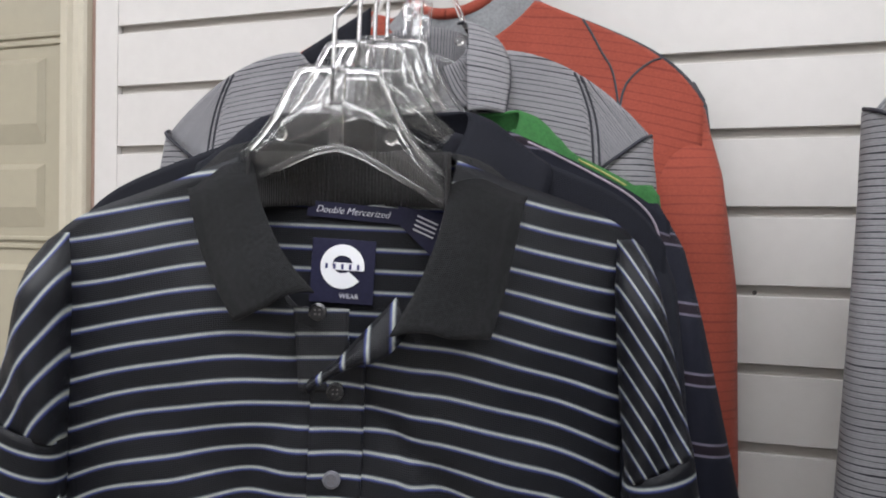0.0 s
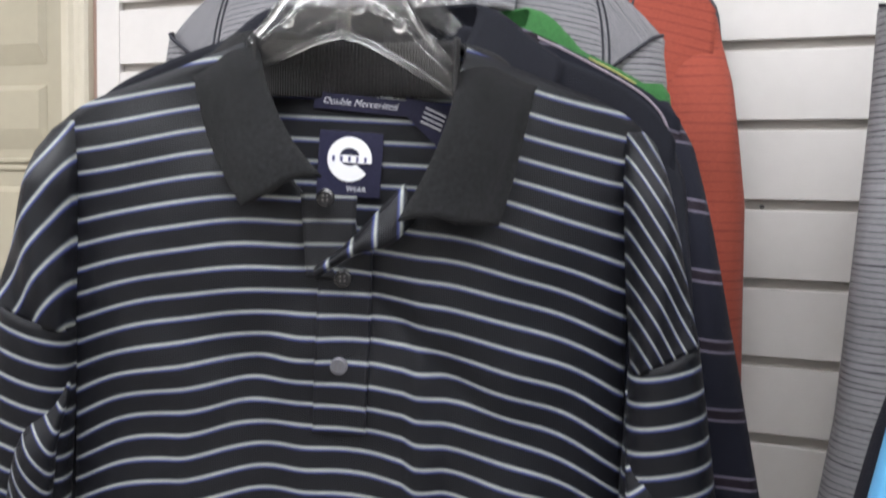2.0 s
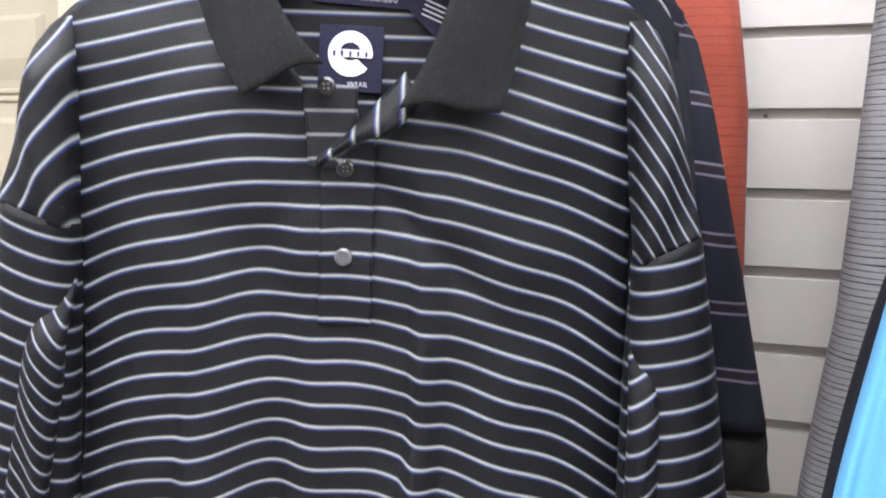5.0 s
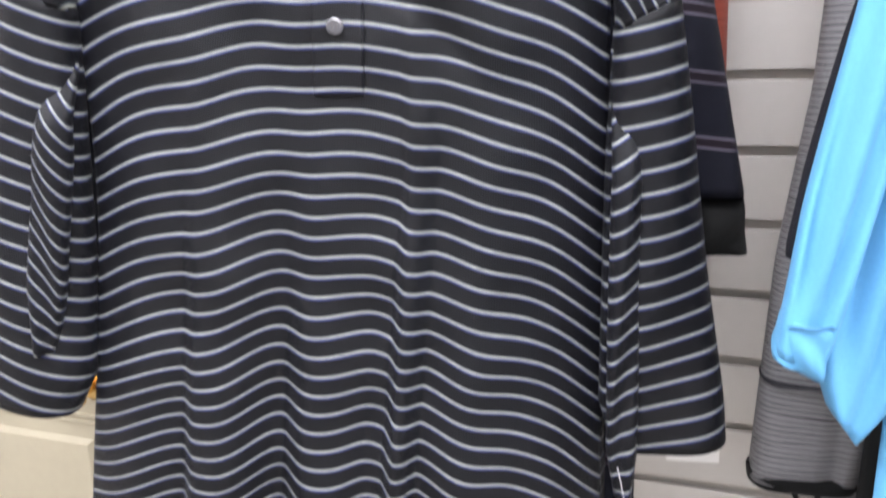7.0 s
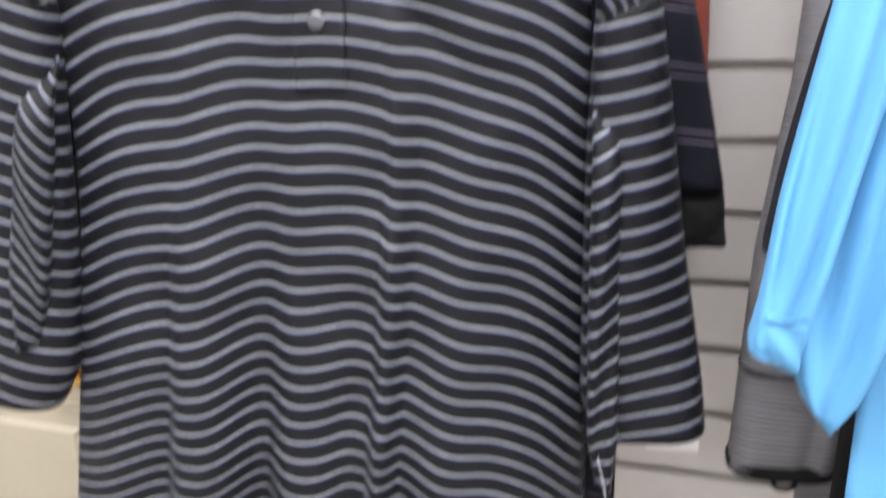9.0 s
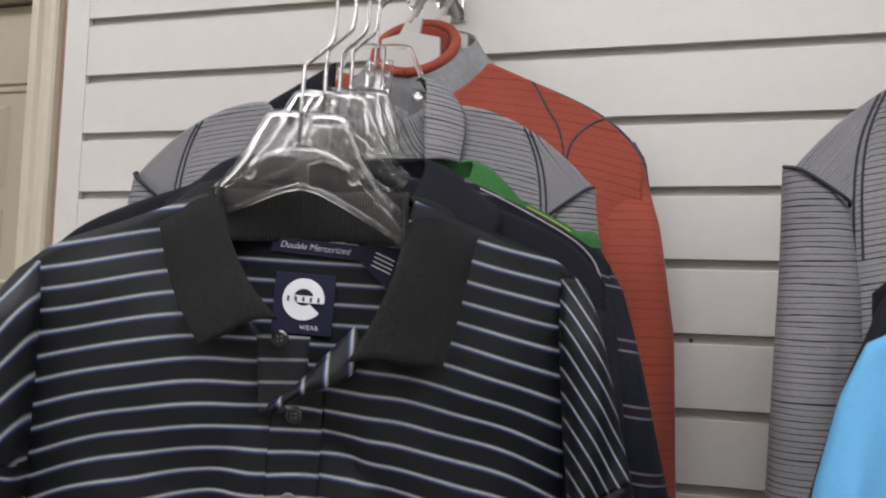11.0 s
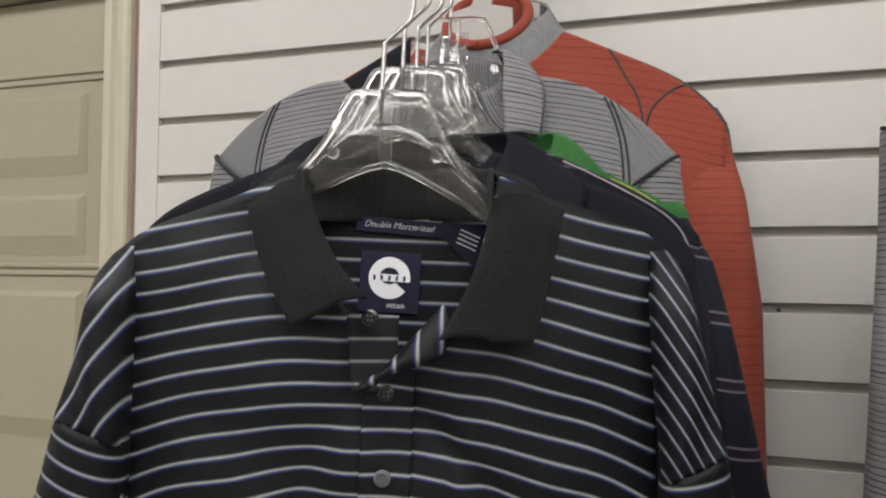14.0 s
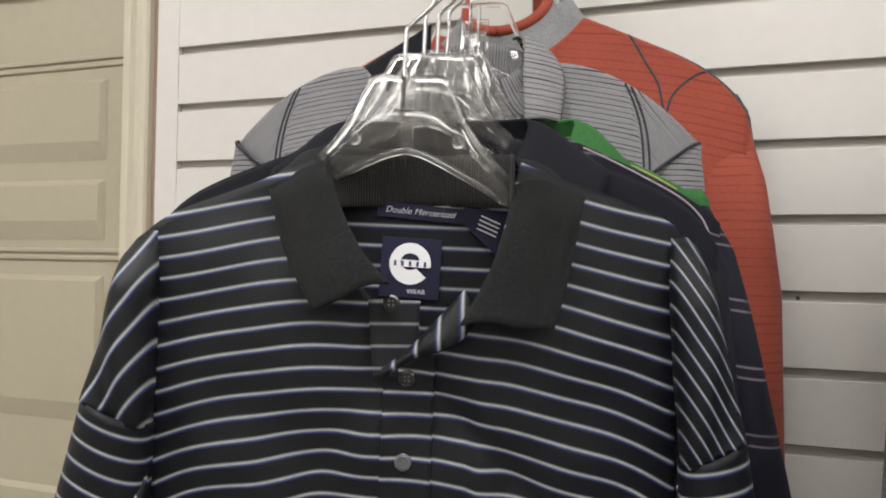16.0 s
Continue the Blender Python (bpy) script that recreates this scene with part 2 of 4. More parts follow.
M_SKYSEAM = material("blue_seam_thread", (0.06, 0.20, 0.38), 0.7)
M_SKY = cloth("sky_blue_knit", (0.115, 0.335, 0.58), 0.6, sheen=0.03, relief=0.2, spread=(0.97, 1.03), grain=0.03)

# ---- the room ----
SLOT, FIRST, GAP = 0.0762, 2.0, 0.0105
XR, YB, XL, H = 3.4, -5.6, -2.4, 2.7


def structure(name, bm, mat, label, parent=None):
    ob = part(name, bm, mat, parent)
    return tagged(ob, label, "", "", "structure")


structure("floor", box(XL, XR, YB, 0.3, -0.05, 0.0), M_FLOOR, "dark carpeted shop floor")
structure("ceiling", box(XL, XR, YB, 0.3, H, H + 0.05), M_CEIL, "plain white ceiling")
structure("wall_south", box(XL, XR, YB - 0.1, YB, 0, H), M_WALL, "plain off-white wall behind the aisle")
structure("wall_west", box(XL - 0.1, XL, YB, 0.3, 0, H), M_WALL, "plain off-white side wall")
structure("wall_east", box(XR, XR + 0.1, YB, 0.3, 0, H), M_WALL, "plain off-white side wall")
DX0, DX1, DTOP, DY = -0.93, -0.105, 2.055, 0.055
bm = box(DX1, XR, 0.022, 0.14, 0, H)
box(XL, DX0, 0.022, 0.14, 0, H, bm=bm)
box(DX0, DX1, 0.022, 0.14, DTOP, H, bm=bm)
structure("wall_north", bm, M_WALL, "off-white wall that carries the slat panels")

# slatted display panel, one board at a time
slatwall = tagged(new("wall_panel"), "off-white slatted display wall panel with horizontal slots", "", "", "structure")
part("backing_board", box(-0.034, XR, 0.0095, 0.0215, 0, H - 0.01), M_BACK, slatwall)
part("end_strip", box(-0.035, 0.0, -0.0006, 0.0094, 0, H - 0.012, 0.0006), M_SLAT, slatwall)
bm = box(0.0, XR, 0, 0.0055, -(SLOT - GAP), 0, 0.0008)
box(0.0, XR, 0.0056, 0.0093, -(SLOT - GAP) + 0.004, -0.004, bm=bm)
slat_data = mesh_of("slat", bm, M_SLAT)
k = -9
while FIRST - k * SLOT - SLOT > 0.0:
    z = FIRST - k * SLOT - GAP
    if z < H - 0.02:
        ob = new("slat", slat_data)
        ob.location = (0.0002, 0, z)
        ob.parent = slatwall
    k += 1
part("screw_hole", disc((0.762, -0.0002, 1.612), 0.0022, 0.0006), M_DARKPLASTIC, slatwall)

# door with its casing
casing = tagged(new("door_trim"), "cream painted moulded door casing", "", "", "structure")


def casing_bar(length):
    """A moulded board along z, moulded, in x from 0 to -0.063, face towards -y."""
    prof = [(0, 0.022), (0, -0.005), (-0.003, -0.009), (-0.010, -0.009), (-0.013, -0.001), (-0.019, 0.0), (-0.025, -0.003), (-0.043, 0.006), (-0.049, 0.006), (-0.052, 0.011), (-0.058, 0.011), (-0.060, 0.015), (-0.063, 0.015), (-0.063, 0.022)]
    bm = bmesh.new()
    a = [bm.verts.new((x, y, 0)) for x, y in prof]
    b = [bm.verts.new((x, y, length)) for x, y in prof]
    for i in range(len(prof)):
        j = (i + 1) % len(prof)
        bm.faces.new((a[i], a[j], b[j], b[i]))
    bm.faces.new(a[::-1])
    bm.faces.new(b)
    bmesh.ops.recalc_face_normals(bm, faces=bm.faces)
    return bm


ob = part("side_casing", casing_bar(DTOP + 0.073), M_TRIM, casing)
ob.location = (-0.0445, 0, 0)
# strip added in the gap, its dark colour stands for the casing's shaded side
part("edge_strip", box(-0.0443, -0.0355, 0.004, 0.0215, 0, DTOP + 0.07), M_STRIP, casing, "brownish pink strip standing in for the shaded side of the casing")
ob = part("side_casing", casing_bar(DTOP + 0.073), M_TRIM, casing)
ob.matrix_local = Matrix.Translation((DX0 - 0.0685, 0, 0)) @ Matrix.Diagonal((-1, 1, 1, 1))
ob = part("head_casing", casing_bar(0.90), M_TRIM, casing)
ob.matrix_local = Matrix.Translation((-0.07, -0.001, DTOP + 0.074)) @ Matrix.Rotation(radians(-90), 4, "Y")
part("head_jamb", box(DX0, DX1, 0.0225, 0.139, DTOP - 0.001, DTOP + 0.002), M_TRIM, casing)
part("side_jamb", box(DX1 - 0.004, DX1 - 0.001, 0.0225, 0.139, 0, DTOP - 0.002), M_TRIM, casing)

door = tagged(new("door_1"), "closed beige panelled interior door with a brass knob", "", "", "structure")
part("leaf", box(DX0 + 0.004, DX1 - 0.006, DY, DY + 0.036, 0.01, DTOP - 0.006, 0.002), M_DOOR, door)


def raised(x0, x1, z0, z1, depth=0.008, edge=0.028):
    bm = bmesh.new()
    a = [bm.verts.new((x, DY - 0.0005, z)) for x, z in ((x0, z0), (x1, z0), (x1, z1), (x0, z1))]
    b = [bm.verts.new((x, DY - depth, z)) for x, z in ((x0 + 0.008, z0 + edge), (x1 - 0.008, z0 + edge), (x1 - 0.008, z1 - 0.008), (x0 + 0.008, z1 - 0.008))]
    for i in range(4):
        bm.faces.new((a[i], a[(i + 1) % 4], b[(i + 1) % 4], b[i]))
    bm.faces.new(b)
    bmesh.ops.recalc_face_normals(bm, faces=bm.faces)
    return bm


for z0, z1 in ((1.785, 1.905), (1.668, 1.757), (1.40, 1.615), (1.06, 1.30), (0.25, 0.905)):
    part("panel", raised(DX0 + 0.05, DX1 - 0.066, z0, z1), M_DOOR, door)
for z in (1.937, 1.926, 1.652, 1.641, 0.945, 0.934):
    part("moulding", box(DX0 + 0.005, DX1 - 0.007, DY - 0.004, DY + 0.001, z - 0.0032, z + 0.0032, 0.0015), M_DOOR, door)
bm = disc((-0.158, DY - 0.003, 1.0), 0.026, 0.006, bevel=0.004)
bmesh.ops.create_uvsphere(bm, u_segments=20, v_segments=12, radius=0.023, matrix=Matrix.Translation((-0.158, DY - 0.045, 1.0)) @ Matrix.Diagonal((1, 0.75, 1, 1)))
tube([(-0.158, DY, 1.0), (-0.158, DY - 0.04, 1.0)], 0.01, 12, bm)
part("knob", bm, M_BRASS, door, "polished brass door knob")

# ceiling lamps that light the shop
for lx, ly in ((-0.75, -1.08), (0.75, -1.08), (2.25, -1.08), (-0.75, -3.4), (0.75, -3.4), (2.25, -3.4)):
    lamp = thing("ceiling_light", pose(lx, ly, H), "flat fluorescent ceiling light with a white diffuser", "ceiling light", "ceiling lights")
    part("frame", box(-0.62, 0.62, -0.32, 0.32, -0.03, 0.0, 0.004), M_WHITEPLASTIC, lamp)
    part("diffuser", box(-0.59, 0.59, -0.29, 0.29, -0.034, -0.0302), M_DIFFUSER, lamp)
    light = bpy.data.lights.new("ceiling_light_glow", "AREA")
    light.shape, light.size, light.size_y = "RECTANGLE", 1.16, 0.56
    light.energy, light.color = LAMP_WATTS, LAMP_COLOR
    lo = new("ceiling_light_glow", light)
    lo.matrix_world = pose(lx, ly, H - 0.04)

# ---- the display arms ----
SLOPE = 0.384


def waterfall_arm(x, y0, z0, length):
    """A sloping square arm from the wall down to its tip, with pegs."""
    arm = thing("display_arm", pose(x, 0, 0), "chrome sloping waterfall display arm hooked into the slatted wall", "display arm", "display arms")
    tip = (0, -length, z0 - SLOPE * length)
    run = Vector(tip) - Vector((0, 0, z0))
    m = Matrix.Translation((0, 0, z0)) @ run.to_track_quat("-Y", "Z").to_matrix().to_4x4()
    n = run.length
    bm = box(-0.0052, 0.0052, -n, -0.012, -0.0072, 0.0072, 0.0015)
    bm.transform(m)
    part("bar", bm, M_CHROME, arm)
    bm = box(-0.0062, 0.0062, -n - 0.004, -n + 0.012, -0.0082, 0.0082, 0.0015)
    bm.transform(m)
    part("end_cap", bm, M_DARKPLASTIC, arm, "dark plastic end cap")
    bm = box(-0.014, 0.014, -0.004, -0.0008, z0 - 0.05, z0 + 0.03, 0.001)
    box(-0.012, -0.009, -0.05, -0.004, z0 - 0.035, z0 + 0.012, bm=bm)
    box(0.009, 0.012, -0.05, -0.004, z0 - 0.035, z0 + 0.012, bm=bm)
    part("bracket", bm, M_CHROME, arm, "chrome wall bracket")
    for s in (0.03, 0.1, 0.17, 0.24, 0.31, 0.38):
        if s < n:
            bm = bmesh.new()
            p = m @ Vector((0, -n + s - 0.018, 0.0125))
            bmesh.ops.create_uvsphere(bm, u_segments=16, v_segments=10, radius=0.0056, matrix=Matrix.Translation(p))
            for f in bm.faces:
                f.smooth = True
            part("peg", bm, M_CHROME, arm)
    p = Vector(tip)
    bm = tube([p + Vector(q) for q in ((0, -0.002, 0.003), (-0.010, -0.012, -0.002), (-0.018, -0.016, -0.010), (-0.022, -0.018, -0.016), (-0.018, -0.017, -0.018), (-0.014, -0.015, -0.012), (-0.014, -0.014, -0.002))], 0.0016, 8, steps=28)
    part("wire_loop", bm, M_WIRE, arm, "bent wire ticket loop")
    return arm


waterfall_arm(0.498, 0, 2.012, 0.387)


def bar_z(y):
    return 2.012 + SLOPE * y


# ---- hangers ----
def clear_hanger(x, y, z, yaw, group="clear hangers", d=-0.0985, web=True):
    """z: height of the middle of the hook's bearing on the arm; d: how far the body's top lies below it."""
    h = thing("clothes_hanger", pose(x, y, z, 0, 2.0, yaw), "clear plastic clothes hanger with a steel wire hook", "hanger", group)
    top = [(-0.023, d), (-0.030, d - 0.009), (-0.042, d - 0.033), (-0.058, d - 0.054), (-0.085, d - 0.076), (-0.098, d - 0.088), (-0.108, d - 0.100)]
    low = [(0.0, d - 0.050), (-0.018, d - 0.055), (-0.055, d - 0.074), (-0.090, d - 0.097), (-0.098, d - 0.103), (-0.108, d - 0.109)]
    bm = bmesh.new()
    for s in (-1, 1):
        tube([(0.0, 0, d + 0.0005)] + [(s * -px, 0, pz) for px, pz in top], 0.0023, 8, bm, 40)
        tube([(s * -px, 0, pz) for px, pz in low], 0.0026, 8, bm, 30)
    part("rim", bm, M_CLEAR, h)
    bm = bmesh.new()
    n = 22
    for s in (-1, 1):
        prev = None
        for k in range(n + 1):
            t = k / n
            a = spl([(0.0, d)] + top, t)
            b = spl(low, t)
            row = []
            for w, out in ((0.0, 0.0), (0.2, 0.0030), (0.45, 0.0066), (0.7, 0.0066), (0.9, 0.0030), (1.0, 0.0)):
                q = a + (b - a) * w
                row.append((s * -q[0], -out * (1 - t ** 3) * min(1.0, 0.35 + 2 * t), q[1]))
            if prev:
                for (p0, p1), (p3, p2) in zip(zip(prev, prev[1:]), zip(row, row[1:])):
                    quad = [bm.verts.new((px, py + yy, pz)) for yy in (-0.0009, 0.0009) for px, py, pz in (p0, p1, p2, p3)]
                    bm.faces.new(quad[:4]).smooth = True
                    bm.faces.new(quad[4:][::-1]).smooth = True
            prev = row
    bmesh.ops.remove_doubles(bm, verts=bm.verts, dist=0.00001)
    bmesh.ops.recalc_face_normals(bm, faces=bm.faces)
    if web:
        part("web", bm, M_CLEAR, h)
    else:
        bm.free()
        bm = box(-0.012, -0.0095, -0.0012, 0.0012, d - 0.040, d - 0.012)
        box(0.0095, 0.012, -0.0012, 0.0012, d - 0.040, d - 0.012, bm=bm)
        box(-0.0095, 0.0095, -0.0012, 0.0012, d - 0.040, d - 0.0375, bm=bm)
        box(-0.0095, 0.0095, -0.0012, 0.0012, d - 0.0145, d - 0.012, bm=bm)
        part("size_clip", bm, M_CLEAR, h)
    bm = box(-0.0045, 0.0045, -0.004, 0.004, d - 0.050, d + 0.002, 0.0015)
    box(-0.010, 0.010, -0.003, 0.003, d - 0.026, d - 0.022, 0.0008, bm=bm)
    part("neck_rib", bm, M_CLEAR, h)
    for s in (-1, 1):
        part("stud", disc((s * 0.036, -0.002, d - 0.043), 0.0042, 0.003, bevel=0.001), M_CLEAR, h)
    bm = tube([(-0.004, 0, d - 0.02), (-0.004, 0, d + 0.0), (-0.004, 0, d + 0.030), (-0.002, 0, d + 0.036), (0.006, 0, d + 0.044), (0.0130, 0, d + 0.051), (0.0150, 0, d + 0.059), (0.0150, 0, -0.018), (0.0135, 0, -0.004), (0.0085, 0, 0.0085), (0.0, 0, 0.0135), (-0.0085, 0, 0.0085), (-0.0125, 0, -0.002)], 0.00165, 8, steps=60)
    part("hook", bm, M_WIRE, h, "steel wire hook")
    return h


def white_hanger(x, y, z, yaw):
    h = thing("clothes_hanger", pose(x, y, z, 0, 0, yaw), "white plastic suit hanger with a moulded hook", "hanger")
    part("hook", tube([(-0.002, 0, -0.05), (0.008, 0, -0.03), (0.018, 0, -0.012), (0.019, 0, 0.004), (0.010, 0, 0.0165), (-0.004, 0, 0.0165), (-0.012, 0, 0.008)], 0.0042, 10, steps=40), M_WHITEPLASTIC, h)
    part("size_marker", box(-0.004, 0.010, -0.007, 0.007, -0.034, -0.016, 0.001), M_CLEAR, h, "clear clip-on size marker")
    part("body", prism([(-0.004, -0.045), (0.012, -0.045), (0.009, -0.062), (0.031, -0.067), (0.032, -0.095), (0.045, -0.112), (0.08, -0.132), (0.12, -0.158), (0.12, -0.166), (0.08, -0.142), (-0.08, -0.142), (-0.12, -0.166), (-0.12, -0.158), (-0.08, -0.132), (-0.045, -0.112), (-0.032, -0.095), (-0.031, -0.067), (-0.012, -0.062)], -0.003, 0.003), M_WHITEPLASTIC, h)
    return h


# ---- garments ----
def interp(z, table, col):
    """table: rows (z, a, b) from the top down."""
    for r0, r1 in zip(table, table[1:]):
        if z >= r1[0]:
            f = (z - r1[0]) / (r0[0] - r1[0])
            return r1[col] + (r0[col] - r1[col]) * min(f, 1.0)
    return table[-1][col]


def torso(g, mat, s, back_mat=None):
    """Front and back of a hanging garment. s: cx, wn, zn, W, zs, hem, Wb, df, db, mid, drop_f, drop_b, seed, fold."""
    def ztop(x):
        a = max(abs(x) - s["wn"], 0) / (s["W"] - s["wn"])
        return s["zn"] - (s["zn"] - s["zs"]) * a ** s.get("pow", 1.1) - s.get("round", 0.008) * a ** s.get("rpow", 8)

    rnd = random.Random(s["seed"])
    waves = [(rnd.uniform(20, 60), rnd.uniform(0, 6.3), rnd.uniform(0.3, 1.0)) for _ in range(5)]

    def side(sign, drop):
        def fn(u, v):
            q = 2 * u - 1
            v = v ** 1.25
            x0 = q * s["W"]
            zt = ztop(x0)
            if abs(x0) < s["wn"]:
                zt -= drop * (1 - (abs(x0) / s["wn"]) ** 2.2)
            z = zt + (s["hem"] - zt) * v
            x = q * (s["W"] + (s["Wb"] - s["W"]) * smooth(0.0, 1.0, v))
            d = (s["df"] if sign < 0 else s["db"])
            away = d * (1 - abs(q) ** 2.6) * (0.25 + 0.75 * smooth(0, 0.25, v))
            if abs(x0) < s["wn"]:
                away += d * 0.6 * (1 - (x0 / s["wn"]) ** 2) * (1 - smooth(0, 0.2, v))
            fold = sum(a * math.sin(f * x + ph) for f, ph, a in waves) * s["fold"] * smooth(0.08, 0.9, v) * (1 - abs(q) ** 4)
            return (s["cx"] + x, s["mid"] + sign * away + fold, z)
        return fn

    def uv(u, v, p):
        x, z = (u - 0.5) * 2 * s["W"], p[2] + 0.03 * abs(2 * u - 1) ** 2.2
        if "yoke" in s:
            z += 1.5 * max(abs(x) - s["yoke"] - 0.25 * max(s["zn"] - 0.03 - p[2], 0) , 0) if p[2] > s["zn"] - 0.13 else 0.0
        return (x, z)

    front = side(-1, s["drop_f"])
    part("front", sheet(88, 56, front, uv), mat, g, thick=0.0014)
    part("back", sheet(40, 30, side(1, s["drop_b"]), uv), back_mat or mat, g, thick=0.0014)
    return front


def sleeve(g, mat, table, sign, cx, mid, deep, name="sleeve", tilt=0.0, rows=36, crease=0.0, capz=None, steep=0.0, ph=0.0, bot=0.0, lean=0.0, slant=0.0, wide=0.35, recess=0.0, gain=1.0, shift=0.0, pleat=0.0):
    """A hanging sleeve. table: rows (z, outer x, inner x) on one side, from the top down; sign mirrors it."""
    z0, z1 = table[0][0], table[-1][0]

    def fn(u, v):
        z = z0 + (z1 - z0) * v
        xo, xi = interp(z, table, 1), interp(z, table, 2)
        a = 2 * math.pi * u
        c, h = (xo + xi) / 2, (xo - xi) / 2
        px = c + h * math.cos(a)
        b = deep * (wide + (1 - wide) * smooth(0, 0.35, v))
        yy = -b * math.copysign(abs(math.sin(a)) ** 0.8, math.sin(a))
        if crease:
            k = (px - (xi + 0.3 * (xo - xi))) / 0.006
            yy += crease * smooth(0.05, 0.4, v) * math.exp(-k * k) * (1 if math.sin(a) > 0 else 0.2)
        yy += recess * (1 - smooth(0, 0.3, v))
        if pleat:
            w = (px - xi) / max(xo - xi, 0.001)
            yy += pleat * math.sin(15 * w + 2.5 * v + ph) * smooth(0.12, 0.5, v) * (1 - smooth(0.8, 0.97, v)) * (1 if math.sin(a) > 0 else 0.3)
        yy += 0.004 * math.sin(8 * v + ph + 3 * math.cos(a)) * v
        z += (bot * v + slant * (1 - v)) * (px - c) / max(h, 0.001)
        return (sign * (cx * sign + px), mid + yy + lean * v, z)

    def uv(u, v, p):
        lx = sign * (p[0] - cx)
        up = p[2] + tilt * lx
        if capz is not None:
            up = p[2] + steep * (lx - 0.17)
        return (u * 0.25, gain * up + shift)

    return part(name, sheet(40, rows, fn, uv, loop=True), mat, g, thick=0.0014)


def collar_side(g, mat, fold, edge, bulge=0.006, name="collar_leaf", label="", n=26):
    """A folded collar leaf between its fold line and its outer edge, both from the back to the front."""
    def fn(u, v):
        a, b = spl(fold, u), spl(edge, u)
        p = a + (b - a) * v
        out = np.array([p[0], p[1] - 0.03, 0.0])
        out /= max(np.linalg.norm(out), 1e-6)
        p = p + out * bulge * math.sin(math.pi * min(v * 1.15, 1.0)) + np.array([0, 0, 0.0035 * math.sin(math.pi * min(v * 2, 1))])
        return tuple(p)

    return part(name, sheet(n, 12, fn, lambda u, v, p: (u * 0.2, v * 0.07)), mat, g, label, thick=0.0024)


def polo_collar(g, mat, wn, zn, mid, back, spread=1.0, bulge=0.006, flare=0.045):
    """Both leaves and the inner stand of a closed polo collar."""
    for s in (-1, 1):
        fold = [(0, back, zn + 0.012), (s * wn * 0.7, back - 0.012, zn + 0.014), (s * wn, mid, zn + 0.010), (s * wn * 0.75, mid - 0.035 * spread, zn - 0.03), (s * 0.01, mid - 0.045 * spread, zn - 0.07)]
        edge = [(0, back + 0.012, zn - 0.03), (s * wn * 0.9, back + 0.004, zn - 0.03), (s * (wn + flare), mid, zn - 0.022), (s * (wn + flare - 0.010), mid - 0.035 * spread, zn - 0.06), (s * 0.05, mid - 0.052 * spread, zn - 0.105)]
        collar_side(g, mat, fold, edge, bulge)


def funnel(g, mat, cx, mid, top, low, name="collar", gap=0.0, label="", rim=None, rim_r=0.005, lining=None):
    """A standing collar that flares down. top, low: (half width, half depth, front height, back height); gap: share left open in front."""
    def ring(u, r):
        a = math.pi * (-0.5 + gap) + 2 * math.pi * (1 - gap) * u
        h = (1 + math.sin(a)) / 2
        return np.array([cx + r[0] * math.cos(a), mid + r[1] * math.sin(a), r[2] + (r[3] - r[2]) * h])

    def fn(u, v):
        p = ring(u, top) * (1 - v) + ring(u, low) * v
        return tuple(p + np.array([0, 0, -0.006 * math.sin(math.pi * v)]))

    ob = part(name, sheet(48, 10, fn, lambda u, v, p: (u * 0.35, v * 0.06), loop=gap == 0), mat, g, label, thick=0.003)
    if lining:
        deep = (top[0] * 0.9, top[1] * 0.9, top[2] - 0.03, top[3] - 0.05)
        part("collar_lining", sheet(48, 6, lambda u, v: tuple(ring(u, (top[0] - 0.003, top[1] - 0.003, top[2], top[3])) * (1 - v) + ring(u, deep) * v), lambda u, v, p: (u * 0.3, v * 0.05)), lining, g, "", thick=0.002)
    if rim:
        part("collar_rim", tube([ring(k / 48, top) for k in range(49)], rim_r, 8), rim, g)
    return ob


def seam_on(g, fn, line, radius=0.0011, mat=None, name="seam"):
    """A raised seam that follows a cloth surface; line: points (u, v) on it."""
    pts = []
    for k in range(25):
        u, v = spl(line, k / 24)
        x, y, z = fn(u, v)
        pts.append((x, y - 0.0006, z))
    return part(name, tube(pts, radius, 6), mat or M_DARKSEAM, g)


def seam(g, pts, radius=0.0011, mat=None, name="seam"):
    return part(name, tube(pts, radius, 6, steps=24), mat or M_DARKSEAM, g)


# ---- the striped polo in front ----
HERO = pose(0.517, -0.398, 0, 0, 0, 16)
polo = thing("polo_shirt", HERO, "black polo shirt with cream stripes and charcoal collar on a hanger", "polo shirt")
MID = 0.028


def bell(x, half):
    return math.exp(-((x / half) ** 2))


def ridge(x, rise, fall):
    return bell(x, rise if x < 0 else fall)


